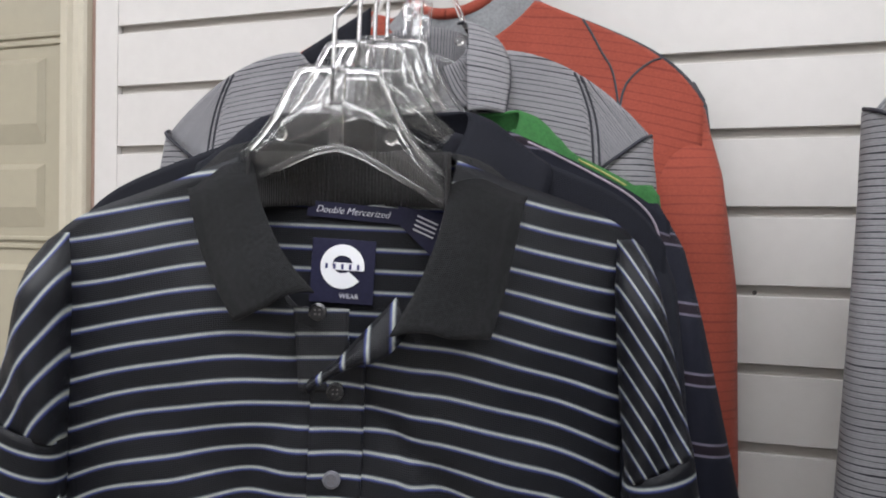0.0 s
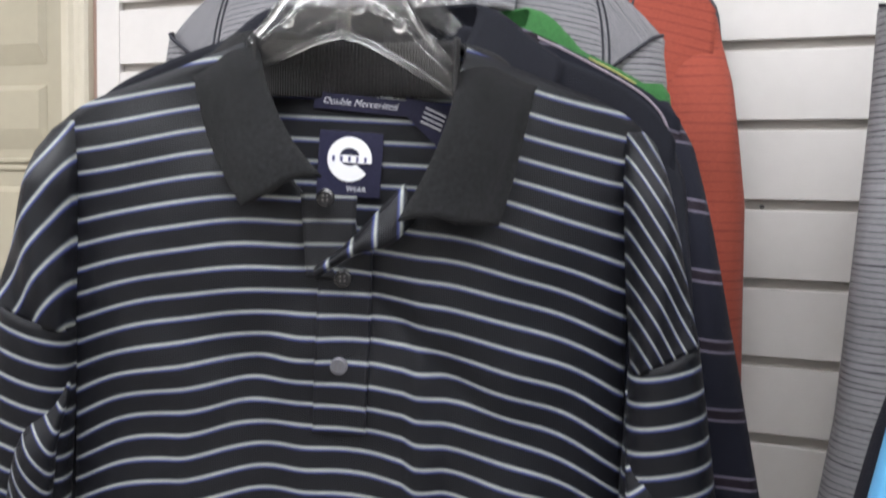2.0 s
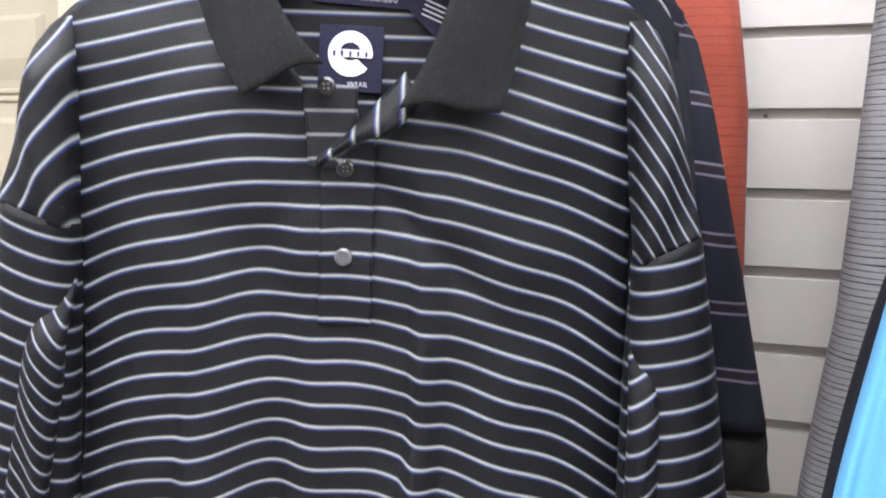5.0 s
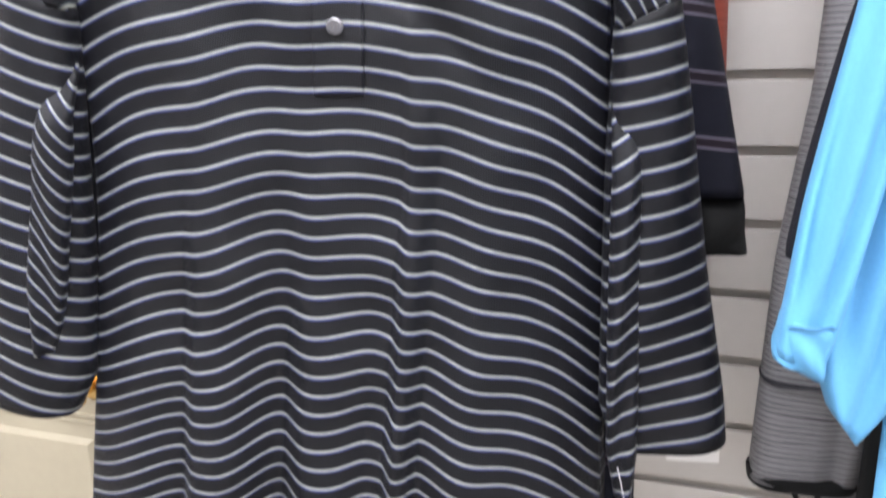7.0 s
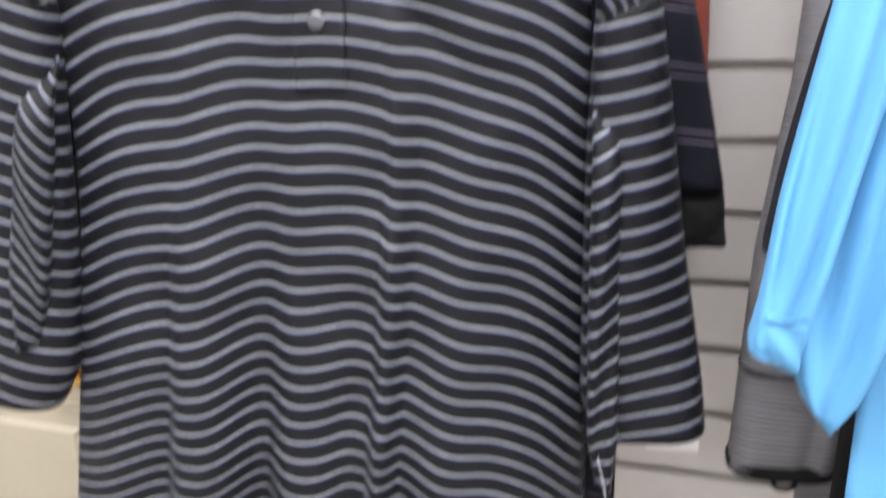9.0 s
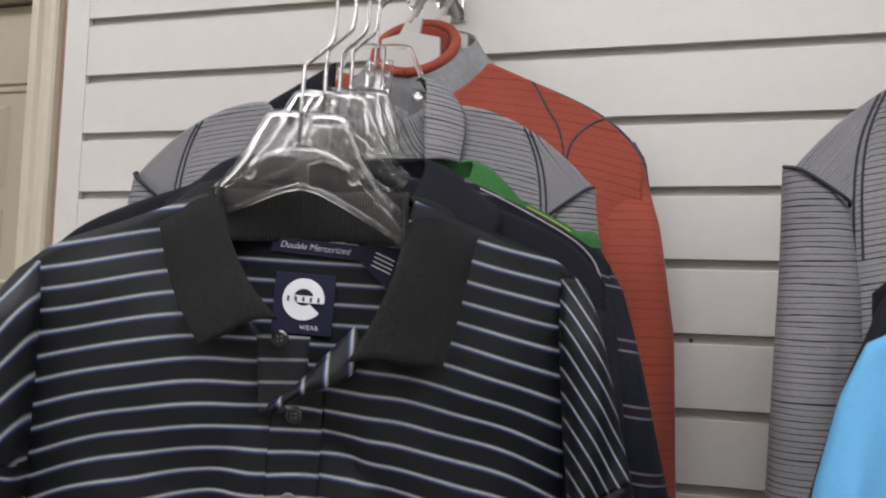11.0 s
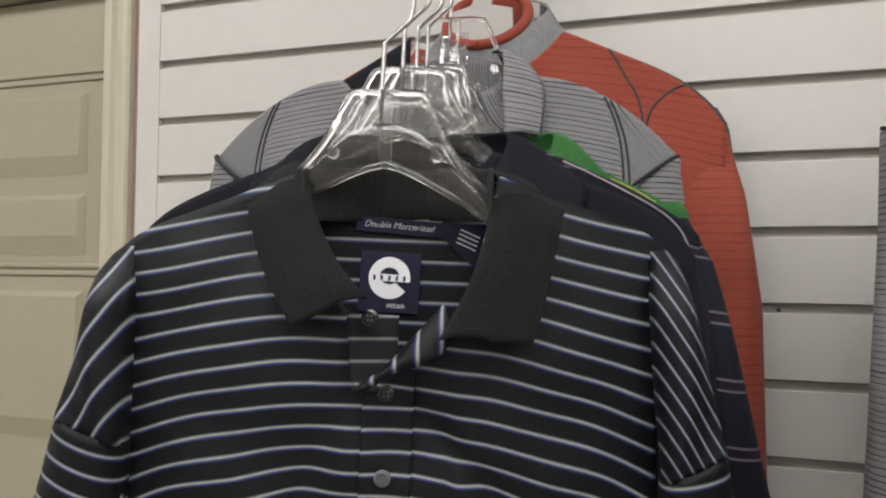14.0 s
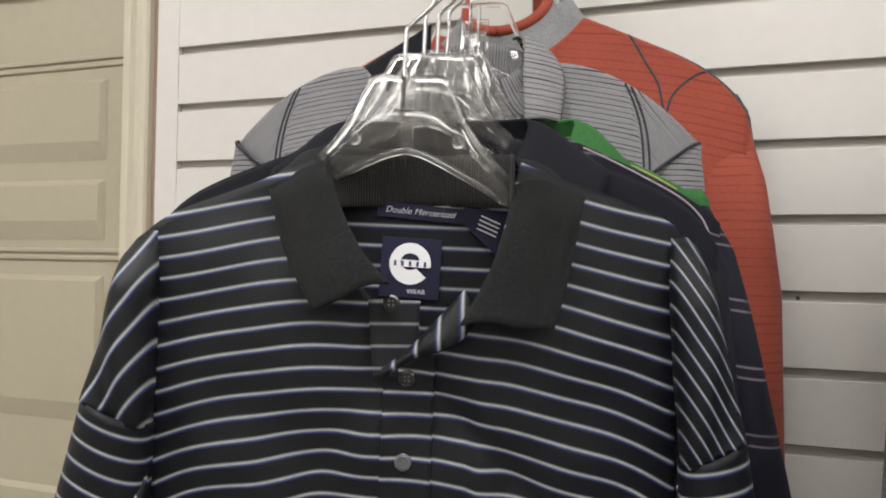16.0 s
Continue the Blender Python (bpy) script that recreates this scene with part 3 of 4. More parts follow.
def hero_fold(x, z):
    """How far the hanging cloth falls back, in vertical folds that deepen downwards."""
    k = smooth(1.62, 1.06, z)
    x -= min(max((z - 1.3) * 0.10, -0.022), 0.012)
    d = 0.017 * k * ridge(x + 0.130, 0.030, 0.0085)
    d += 0.013 * (smooth(-0.105, -0.06, x) - smooth(0.021, 0.032, x))
    d += 0.023 * k * ridge(x + 0.058, 0.027, 0.014) + 0.005 * k * bell(x - 0.008, 0.013)
    d += (0.008 + 0.014 * k) * ridge(x - 0.050, 0.011, 0.026) + 0.006 * bell(x - 0.112, 0.024)
    d += 0.0015 * k * math.sin(90 * x + 5 * z)
    soft = 0.0013 * math.sin(52 * x + 21 * z + 1.4 * math.sin(33 * z)) + 0.0009 * math.sin(83 * z - 41 * x) * math.sin(37 * x + 1)
    soft += 0.0035 * bell(x - 0.055 + 0.9 * (z - 1.50), 0.012) * bell(z - 1.52, 0.05) + 0.003 * bell(x + 0.075 - 0.5 * (z - 1.5), 0.014) * bell(z - 1.50, 0.06)
    return 1.15 * d * k ** 0.7 + soft


# how far the stripes sag, at four heights from the chest to the hem, in even steps across the front
SAG_Z = (1.62, 1.45, 1.28, 1.08)
SAG_X0, SAG_STEP = -0.20, 0.0238
SAG = (
    (0.0051, 0.0019, -0.0012, -0.0058, -0.0103, -0.0141, -0.0142, -0.0122, -0.0124, -0.0114, -0.0094, -0.0075, -0.0016, 0.0060, 0.0125, 0.0173, 0.0223),
    (0.0283, 0.0140, 0.0003, -0.0047, -0.0054, -0.0131, -0.0161, -0.0115, -0.0159, -0.0142, -0.0059, -0.0042, 0.0032, 0.0092, 0.0143, 0.0302, 0.0502),
    (0.0207, 0.0033, -0.0047, -0.0037, -0.0067, -0.0162, -0.0163, -0.0110, -0.0160, -0.0160, -0.0049, 0.0027, 0.0095, 0.0109, 0.0143, 0.0325, 0.0571),
    (-0.0174, -0.0342, -0.0359, -0.0278, -0.0204, -0.0164, -0.0118, -0.0082, -0.0161, -0.0165, -0.0011, 0.0058, 0.0054, 0.0006, 0.0109, 0.0376, 0.0663))


def hero_droop(x, z):
    w = [math.exp(-(((x - SAG_X0 - SAG_STEP * k) / 0.022) ** 2)) for k in range(17)]
    total = sum(w)
    rows = [sum(a * b for a, b in zip(w, row)) / total for row in SAG]
    level = float(np.interp(-z, [-h for h in SAG_Z], [0, 1, 2, 3]))
    k = min(int(level), 2)
    return rows[k] + (rows[k + 1] - rows[k]) * (level - k)


def hero_zt(x, front):
    a = max(abs(x) - 0.062, 0) / (0.182 - 0.062)
    z = 1.712 - 0.046 * a ** 0.92 - 0.014 * a ** 9
    if front:
        if -0.062 < x <= 0.004:
            z = 1.610 + 0.102 * (max(-0.010 - x, 0) / 0.052) ** 2.4
        elif 0.004 < x < 0.066:
            z = 1.582 + 0.124 * ((x - 0.004) / 0.062) ** 2.6
    elif abs(x) < 0.062:
        z = 1.712 - 0.030 * (1 - (abs(x) / 0.062) ** 2.4)
    return z


def hero_width(z, s):
    if s < 0:
        return 0.194 + 0.042 * smooth(1.45, 1.05, z) + 0.008 * smooth(1.61, 1.655, z)
    return 0.180 + 0.006 * smooth(1.61, 1.655, z)


def hero_front(u, v):
    q = 2 * u - 1
    x0 = q * 0.182
    zt = hero_zt(x0, True)
    z = zt + (0.985 - zt) * v
    x = q * hero_width(z, q)
    edge = 1 - abs(q) ** 5
    y = MID - 0.026 * (1 - abs(q) ** 4) * (0.5 + 0.5 * smooth(1.70, 1.60, z)) + hero_fold(x, z) * edge - 0.016 * smooth(1.5, 1.1, z) * edge
    if abs(q) > 0.96:
        y += 0.02 * (abs(q) - 0.96) / 0.04
    return (x, y, z)


PHASE = 0.01277


def hero_uv(u, v, p):
    return (p[0], p[2] + hero_droop(p[0], p[2]) - 0.3 * hero_fold(p[0], p[2]) + PHASE)


part("front", sheet(150, 110, hero_front, hero_uv), M_STRIPE, polo, thick=0.0014)


def hero_back(u, v):
    q = 2 * u - 1
    x0 = q * 0.182
    zt = hero_zt(x0, False)
    z = zt + (0.975 - zt) * v
    x = q * (hero_width(z, q) - 0.006)
    y = MID + 0.026 * (1 - abs(q) ** 3) + 0.010 * math.sin(30 * x) * v
    return (x, y, z)


part("back", sheet(60, 50, hero_back, lambda u, v, p: (p[0], p[2] + 0.005 + 0.03 * p[0])), M_STRIPE, polo, thick=0.0014)
for sign, cap, arm, fold in (
    (1, [(1.658, 0.180, 0.170), (1.650, 0.187, 0.170), (1.629, 0.194, 0.169), (1.58, 0.204, 0.172), (1.520, 0.214, 0.176)],
     [(1.521, 0.2148, 0.1752), (1.44, 0.227, 0.172), (1.348, 0.240, 0.171), (1.257, 0.255, 0.170), (1.222, 0.259, 0.180)],
     [(1.500, 0.190, 0.174), (1.40, 0.191, 0.173), (1.30, 0.192, 0.172), (1.225, 0.193, 0.173), (1.188, 0.190, 0.180)]),
    (-1, [(1.661, 0.194, 0.182), (1.655, 0.202, 0.182), (1.640, 0.211, 0.183), (1.600, 0.219, 0.184), (1.535, 0.231, 0.186)],
     [(1.537, 0.2315, 0.1852), (1.44, 0.256, 0.190), (1.348, 0.281, 0.196), (1.275, 0.298, 0.203), (1.244, 0.305, 0.219)],
     [(1.51, 0.200, 0.188), (1.48, 0.205, 0.186), (1.43, 0.216, 0.190), (1.34, 0.230, 0.204), (1.29, 0.232, 0.219)])):
    mid = 0.012 if sign > 0 else 0.018
    sleeve(polo, M_STRIPE, cap, sign, 0.0, mid + 0.012, 0.025, "sleeve_cap", capz=1.5, steep=1.7 if sign > 0 else 1.6, bot=0.010, rows=40, lean=-0.012, gain=1.0 if sign > 0 else 0.55)
    sleeve(polo, M_STRIPE, arm, sign, 0.0, mid, 0.026, tilt=-0.25 if sign > 0 else -0.42, gain=0.967 if sign > 0 else 0.955, shift=0.0088 if sign > 0 else 0.0063, rows=50, ph=sign, slant=0.010, wide=0.97, bot=0.004 if sign > 0 else 0.008)
    sleeve(polo, M_STRIPE, fold, sign, 0.0, mid - 0.022, 0.010, "sleeve_fold", tilt=-0.75 if sign > 0 else -1.6, rows=40, ph=2.0, recess=0.024)

# collar: leaves folded outward, rib stand inside
collar_side(polo, M_COLLAR, [(0, 0.060, 1.716), (-0.038, 0.056, 1.723), (-0.067, 0.034, 1.7215), (-0.0585, 0.010, 1.700), (-0.049, -0.004, 1.677), (-0.033, -0.014, 1.649), (-0.014, -0.018, 1.6275)],
            [(0, 0.068, 1.676), (-0.060, 0.066, 1.684), (-0.109, 0.038, 1.696), (-0.1005, 0.010, 1.685), (-0.089, -0.002, 1.654), (-0.077, -0.010, 1.631), (-0.063, -0.016, 1.609)], 0.006, "collar_leaf", "charcoal knit collar leaf")
collar_side(polo, M_COLLAR, [(0, 0.060, 1.716), (0.038, 0.056, 1.720), (0.066, 0.036, 1.7125), (0.0635, 0.012, 1.690), (0.060, -0.004, 1.666), (0.0485, -0.014, 1.633), (0.032, -0.019, 1.602)],
            [(0, 0.068, 1.676), (0.062, 0.064, 1.680), (0.112, 0.038, 1.687), (0.1105, 0.010, 1.680), (0.103, -0.003, 1.645), (0.098, -0.010, 1.623), (0.091, -0.015, 1.600)], 0.007, "collar_leaf", "charcoal knit collar leaf")


def stand(u, v):
    a = math.pi * (0.5 + (0.5 - u) * 1.15)
    x, y = 0.064 * math.cos(a), 0.016 + 0.040 * math.sin(a)
    return (x, y, 1.719 - 0.037 * v - 0.004 * (1 - math.sin(a)))


part("collar_stand", sheet(40, 8, stand, lambda u, v, p: (u * 0.2, v * 0.04)), M_RIB, polo, "ribbed charcoal inner collar band", thick=0.002)

# placket: under flap, turned-out upper flap, stitched lower box
part("under_placket", sheet(10, 24, lambda u, v: (-0.030 + 0.034 * u + 0.004 * v - 0.006 * u * v, -0.0035 + 0.006 * u, 1.618 - 0.052 * v - 0.002 * u), lambda u, v, p: (p[0], p[2] + PHASE - 0.0145)), M_STRIPEDULL, polo, "dark striped under flap of the placket", thick=0.0016)


def top_placket(u, v):
    x = -0.019 + 0.034 * u - 0.004 * v
    z = 1.5865 - 0.1205 * v - 0.0178 * (1 - u) * (1 - v)
    return (x, MID - 0.026 + hero_fold(x, z) - 0.016 * smooth(1.5, 1.1, z) - 0.0018 - 0.003 * (1 - v) ** 2, z)


part("placket", sheet(14, 40, top_placket, lambda u, v, p: (p[0], p[2] + hero_droop(p[0], p[2]) - 0.3 * hero_fold(p[0], p[2]) + PHASE + 0.0003)), M_STRIPE, polo, "striped front placket", thick=0.0016)


def lapel(u, v):
    a = np.array(spl([(-0.019, -0.009, 1.572), (-0.002, -0.010, 1.585), (0.014, -0.010, 1.602), (0.034, -0.004, 1.624)], u))
    b = np.array(spl([(-0.019, -0.0095, 1.566), (0.004, -0.013, 1.581), (0.028, -0.014, 1.5885), (0.043, -0.005, 1.606)], u))
    p = a + (b - a) * v
    return (p[0], p[1] - 0.004 * math.sin(math.pi * v), p[2])


part("placket_facing", sheet(20, 6, lapel, lambda u, v, p: (p[2], p[0] * 1.0 + 0.004)), M_STRIPE, polo, "turned-out striped placket edge", thick=0.0016)


def button(g, x, y, z, mat, r=0.0056):
    bm = disc((x, y, z), r, 0.0022, sides=24, bevel=0.0008)
    tor = bmesh.ops.create_cone(bm, cap_ends=False, segments=24, radius1=r * 0.98, radius2=r * 0.7, depth=0.0009, matrix=Matrix.Translation((x, y - 0.0014, z)) @ Matrix.Rotation(radians(90), 4, "X"))
    b = part("button", bm, mat, g, "four-hole shirt button")
    bm = bmesh.new()
    for sx in (-1, 1):
        for sz in (-1, 1):
            disc((x + sx * r * 0.24, y - 0.0012, z + sz * r * 0.24), r * 0.12, 0.0006, sides=8, bm=bm)
    part("holes", bm, M_DARKPLASTIC, b)


button(polo, -0.0135, -0.009, 1.6150, M_BUTTON)
button(polo, -0.0035, top_placket(0.5, 0.2)[1] - 0.003, 1.5655, M_BUTTON)
button(polo, -0.0055, top_placket(0.5, 0.6)[1] - 0.0024, 1.5105, M_BUTTONLIGHT)

# neck labels on the inside of the back
LY = 0.0515


def letters(body, size, x, y, z, mat, parent, name, turn=0.0, align="CENTER", shear=0.0, thin=0.0):
    curve = bpy.data.curves.new(name, "FONT")
    curve.body, curve.size, curve.align_x, curve.align_y, curve.shear = body, size, align, "CENTER", shear
    curve.extrude = 0.0001
    curve.offset = -thin
    curve.materials.append(mat)
    tmp = bpy.data.objects.new(name, curve)
    scene.collection.objects.link(tmp)
    data = bpy.data.meshes.new_from_object(tmp.evaluated_get(bpy.context.evaluated_depsgraph_get()))
    bpy.data.objects.remove(tmp)
    ob = new(name, data)
    ob.parent = parent
    ob.matrix_local = pose(x, y, z, 90, turn, 0)
    return ob


def emblem(parent, x, y, z, r):
    """A round white emblem with a dark bar and a notch, as a plain shape."""
    out, n = [], 40
    for k in range(n + 1):
        a = radians(-8 + (322 - -8) * k / n)
        out.append((x + r * math.cos(a), z + r * math.sin(a)))
    for k in range(n + 1):
        a = radians(310 + (0 - 310) * k / n)
        out.append((x + 0.46 * r * math.cos(a), z + 0.1 * r + 0.40 * r * math.sin(a)))
    ring = part("emblem", prism(out, y - 0.0005, y), M_TAGWHITE, parent, "round white emblem")
    part("emblem_band", box(x - 0.42 * r, x + 0.95 * r, y - 0.0009, y - 0.0002, z - 0.16 * r, z + 0.18 * r), M_TAGWHITE, ring)
    for k in range(5):
        bx = x + (-0.72 + 0.36 * k) * r
        part("emblem_stroke", box(bx - 0.05 * r, bx + 0.06 * r, y - 0.0013, y - 0.0008, z - 0.12 * r, z + 0.12 * r), M_TAG, ring)


tape = part("neck_tape", box(-0.034, 0.028, LY - 0.0008, LY, 1.6722, 1.6828), M_LABEL, polo, "navy woven neck tape with white lettering")
letters("Double Mercerized", 0.0064, -0.003, LY - 0.0012, 1.6776, M_THREAD, tape, "lettering", 0.0, shear=0.28, thin=0.00004)
def tilted(ob, x, z, degrees):
    ob.matrix_local = Matrix.Translation((x, 0, z)) @ Matrix.Rotation(radians(degrees), 4, "Y") @ Matrix.Translation((-x, 0, -z))


tilted(tape, -0.003, 1.6775, 5)
lab = part("brand_label", box(-0.0300, 0.0135, LY - 0.0012, LY - 0.0004, 1.6155, 1.6590, 0.0004), M_LABEL, polo, "navy woven neck label with a white emblem")
emblem(lab, -0.0085, LY - 0.0015, 1.6405, 0.0150)
letters("WEAR", 0.0048, -0.003, LY - 0.0016, 1.6205, M_THREAD, lab, "lettering")
tilted(lab, -0.0085, 1.6585, 3)
care = part("care_label", prism([(0.028, 1.682), (0.063, 1.676), (0.056, 1.646), (0.049, 1.650), (0.027, 1.671)], LY - 0.0016, LY - 0.0010), M_LABEL, polo, "dark woven care label with tiny white print")
for k in range(4):
    bm = box(-0.0075, 0.0075, LY - 0.0021, LY - 0.0016, -0.0005, 0.0005)
    b = part("print_line", bm, M_THREAD, care)
    b.matrix_local = Matrix.Translation((0.048 - 0.001 * k, 0, 1.6725 - 0.0030 * k)) @ Matrix.Rotation(radians(24), 4, "Y")

clear_hanger(*(HERO @ Vector((-0.005, 0.025, bar_z(-0.398 + 0.022) - 0.001))), 16)

# the far shoulder hangs turned away from the aisle
FROM = Vector((0.087, -0.513, 1.60))
for o in polo.children_recursive:
    if o.name.startswith(("front", "back", "sleeve", "collar_leaf", "placket")):
        for v in o.data.vertices:
            away = v.co - FROM
            v.co = FROM + away * (1 + 0.034 * smooth(0.03, 0.21, v.co.x) / away.y)

# hang tag on its string
tag = thing("price_tag", HERO @ pose(0.186, -0.010, 0, 0, -8, 0), "navy hang tag with a white emblem on a thin string", "hang tag")
tag.matrix_world = HERO @ pose(0.187, -0.020, 1.128, 0, -7, 0)
card = part("card", box(-0.0235, 0.0235, -0.0004, 0.0004, -0.075, 0.0, 0.0003), M_TAG, tag)
emblem(card, 0.0, -0.0006, -0.030, 0.019)
letters("WEAR", 0.0055, 0.0, -0.0008, -0.056, M_TAGWHITE, card, "lettering")
part("eyelet", disc((0, -0.0006, -0.006), 0.0018, 0.001, sides=12), M_TAGWHITE, tag)
part("string", tube([(0, -0.001, -0.006), (0.004, 0.0, 0.012), (0.006, 0.004, 0.045), (0.004, 0.010, 0.075)], 0.00028, 5, steps=16), M_THREAD, tag)

# ---- the garments behind it on the same arm ----
def frame_of(y, yaw):
    return pose(0.517, y, 0, 0, 0, yaw)


EYE = Vector((0.744, -0.88, 1.640))


def nearer(m, r):
    """A garment's pose, of a size r, hung closer to the aisle."""
    return Matrix.Translation(EYE * (1 - r)) @ Matrix.Scale(r, 4) @ m


g = thing("polo_shirt", nearer(frame_of(-0.33, 14), 0.97), "dark navy plain polo shirt on a clear hanger", "polo shirt", "polo shirts on the arm")
S = dict(cx=-0.026, wn=0.068, zn=1.738, W=0.220, zs=1.684, round=0.026, hem=1.02, Wb=0.19, df=0.005, db=0.012, mid=0.030, drop_f=0.06, drop_b=0.02, seed=3, fold=0.004)
torso(g, M_NAVY, S)
T = [(1.672, 0.208, 0.19), (1.660, 0.218, 0.19), (1.63, 0.228, 0.19), (1.50, 0.238, 0.185), (1.30, 0.252, 0.18)]
for s in (-1, 1):
    sleeve(g, M_NAVY, T, s, -0.026, 0.028, 0.02, recess=0.012)
polo_collar(g, M_NAVY, 0.071, 1.738, 0.030, 0.046, 0.2, 0.005, 0.056)
for o in g.children:
    if o.name.startswith("collar"):
        o.location.x = -0.0175
clear_hanger(0.4955, -0.318, bar_z(-0.318) - 0.001, 14, d=-0.0912)

g = thing("polo_shirt", nearer(frame_of(-0.255, 12), 0.955), "navy polo shirt with thin double lines and black rib cuffs", "polo shirt", "polo shirts on the arm")
S = dict(cx=-0.005, wn=0.066, zn=1.745, W=0.190, zs=1.684, hem=1.03, Wb=0.185, df=0.014, db=0.012, mid=0.0, drop_f=0.06, drop_b=0.02, seed=5, fold=0.004)
fn = torso(g, M_NAVYLINE, S)
T = [(1.690, 0.182, 0.16), (1.685, 0.185, 0.16), (1.656, 0.201, 0.165), (1.605, 0.213, 0.17), (1.484, 0.240, 0.185), (1.369, 0.262, 0.200)]
for s in (-1, 1):
    sleeve(g, M_NAVYLINE, T, s, -0.005, 0.0, 0.026, tilt=0.15, recess=0.012)
    sleeve(g, M_BLACK, [(1.372, 0.262, 0.215), (1.356, 0.2645, 0.214), (1.322, 0.267, 0.225)], s, -0.005, 0.0, 0.022, "cuff", rows=8)
    seam_on(g, fn, [(0.5 + s * 0.22, 0.010), (0.5 + s * 0.34, 0.012), (0.5 + s * 0.44, 0.02), (0.5 + s * 0.48, 0.06), (0.5 + s * 0.485, 0.16)], 0.0009, M_PIPE, "piping")
clear_hanger(0.494, -0.287, bar_z(-0.287) - 0.001, 12, d=-0.0953)

g = thing("polo_shirt", nearer(frame_of(-0.215, 12), 0.935), "green polo shirt with yellow piping on a clear hanger", "polo shirt", "polo shirts on the arm")
S = dict(cx=-0.005, wn=0.062, zn=1.752, W=0.180, zs=1.697, hem=1.06, Wb=0.17, df=0.012, db=0.012, mid=0.0, drop_f=0.05, drop_b=0.02, seed=7, fold=0.003)
fn = torso(g, M_GREEN, S)
for s in (-1, 1):
    sleeve(g, M_GREEN, [(1.706, 0.172, 0.15), (1.698, 0.178, 0.15), (1.64, 0.185, 0.155), (1.40, 0.20, 0.16)], s, -0.005, 0.0, 0.022)
    seam_on(g, fn, [(0.5 + s * 0.26, 0.014), (0.5 + s * 0.36, 0.014), (0.5 + s * 0.46, 0.02)], 0.0008, M_YELLOW, "piping")
polo_collar(g, M_GREEN, 0.062, 1.752, 0.0, 0.022, 0.35)
clear_hanger(0.493, -0.262, bar_z(-0.262) - 0.001, 12, d=-0.0959)


def grey_jacket(m, cx, zn, fall, W, outer, group, wn=0.09):
    """outer: the sleeve from its seam down; fall: from the neck to the shoulder point."""
    g = thing("zip_jacket", m, "heather grey pinstriped zip jacket with dark flatlock seams on a hanger", "jacket", group)
    S = dict(cx=cx, wn=wn, zn=zn, W=W, zs=zn - fall, pow=2.0, round=0.0, hem=1.00, Wb=W * 0.95, df=0.04, db=0.035, mid=0.0, drop_f=0.05, drop_b=0.015, seed=11, fold=0.003, yoke=W * 0.715)
    fn = torso(g, M_GREY, S)
    for s in (-1, 1):
        sleeve(g, M_GREY, outer, s, cx, 0.0, 0.030, wide=0.8, rows=60, crease=0.006, slant=0.015)
        for shift in (0.0, 0.012):
            seam_on(g, fn, [(0.5 + s * (0.348 + shift), 0.004), (0.5 + s * (0.378 + shift), 0.065), (0.5 + s * (0.390 + shift), 0.13), (0.5 + s * (0.393 + shift), 0.22)], 0.0011)
        z0, xo, xi = outer[0]
        seam(g, [(cx + s * (xo + 0.001), -0.003, z0 + 0.016), (cx + s * (xo - 0.006), -0.021, z0 + 0.0115), (cx + s * (xo * 0.6 + xi * 0.4), -0.0262, z0 + 0.003), (cx + s * (xi + 0.006), -0.024, z0 - 0.012), (cx + s * (xi + 0.001), -0.012, z0 - 0.016)], 0.0016)
        cuff = outer[-1]
        sleeve(g, M_BLACK, [(cuff[0] + 0.010, cuff[1] + 0.0012, cuff[2] - 0.0012), (cuff[0] - 0.002, cuff[1] + 0.001, cuff[2] - 0.001)], s, cx, 0.0, 0.0345, "cuff", rows=4)
        up = cuff[0] + 0.093
        sleeve(g, M_DARKSEAM, [(up, interp(up, outer, 1) + 0.0012, interp(up, outer, 2) - 0.0012), (up - 0.0022, interp(up, outer, 1) + 0.0012, interp(up, outer, 2) - 0.0012)], s, cx, 0.0, 0.0318, "cuff_seam", rows=2, wide=1.0)
        lx = (cuff[1] + cuff[2]) / 2
        part("pull_loop", tube([(cx + s * (lx - 0.012), -0.020, cuff[0]), (cx + s * (lx - 0.009), -0.024, cuff[0] - 0.010), (cx + s * (lx + 0.004), -0.022, cuff[0] - 0.012), (cx + s * (lx + 0.010), -0.018, cuff[0])], 0.0024, 8, steps=16), M_BLACK, g, "black sleeve loop")
    return g


TILT = Matrix.Translation((0.16, 0, 1.75)) @ Matrix.Rotation(radians(1.2), 4, "Y") @ Matrix.Translation((-0.16, 0, -1.75))
g = grey_jacket(nearer(frame_of(-0.158, 8), 0.92) @ TILT, -0.062, 1.823, 0.075, 0.224, [(1.735, 0.221, 0.178), (1.70, 0.227, 0.178), (1.5, 0.238, 0.18), (1.29, 0.245, 0.18)], "jackets on the arm")
funnel(g, M_GREYX, -0.046, 0.0, (0.048, 0.030, 1.80, 1.853), (0.086, 0.036, 1.765, 1.818), gap=0.2, label="pinstriped standing collar", lining=M_GREYX)


def collar_flap(u, v):
    a = np.array(spl([(-0.012, 0.006, 1.850), (0.003, -0.020, 1.842), (0.006, -0.036, 1.805), (0.009, -0.040, 1.765)], u))
    b = np.array(spl([(-0.004, 0.020, 1.848), (0.023, 0.000, 1.836), (0.038, -0.014, 1.814), (0.041, -0.024, 1.792), (0.039, -0.033, 1.765)], u))
    p = a + (b - a) * v
    return (p[0], p[1] - 0.003 * math.sin(math.pi * v), p[2] + 0.002 * math.sin(math.pi * v))


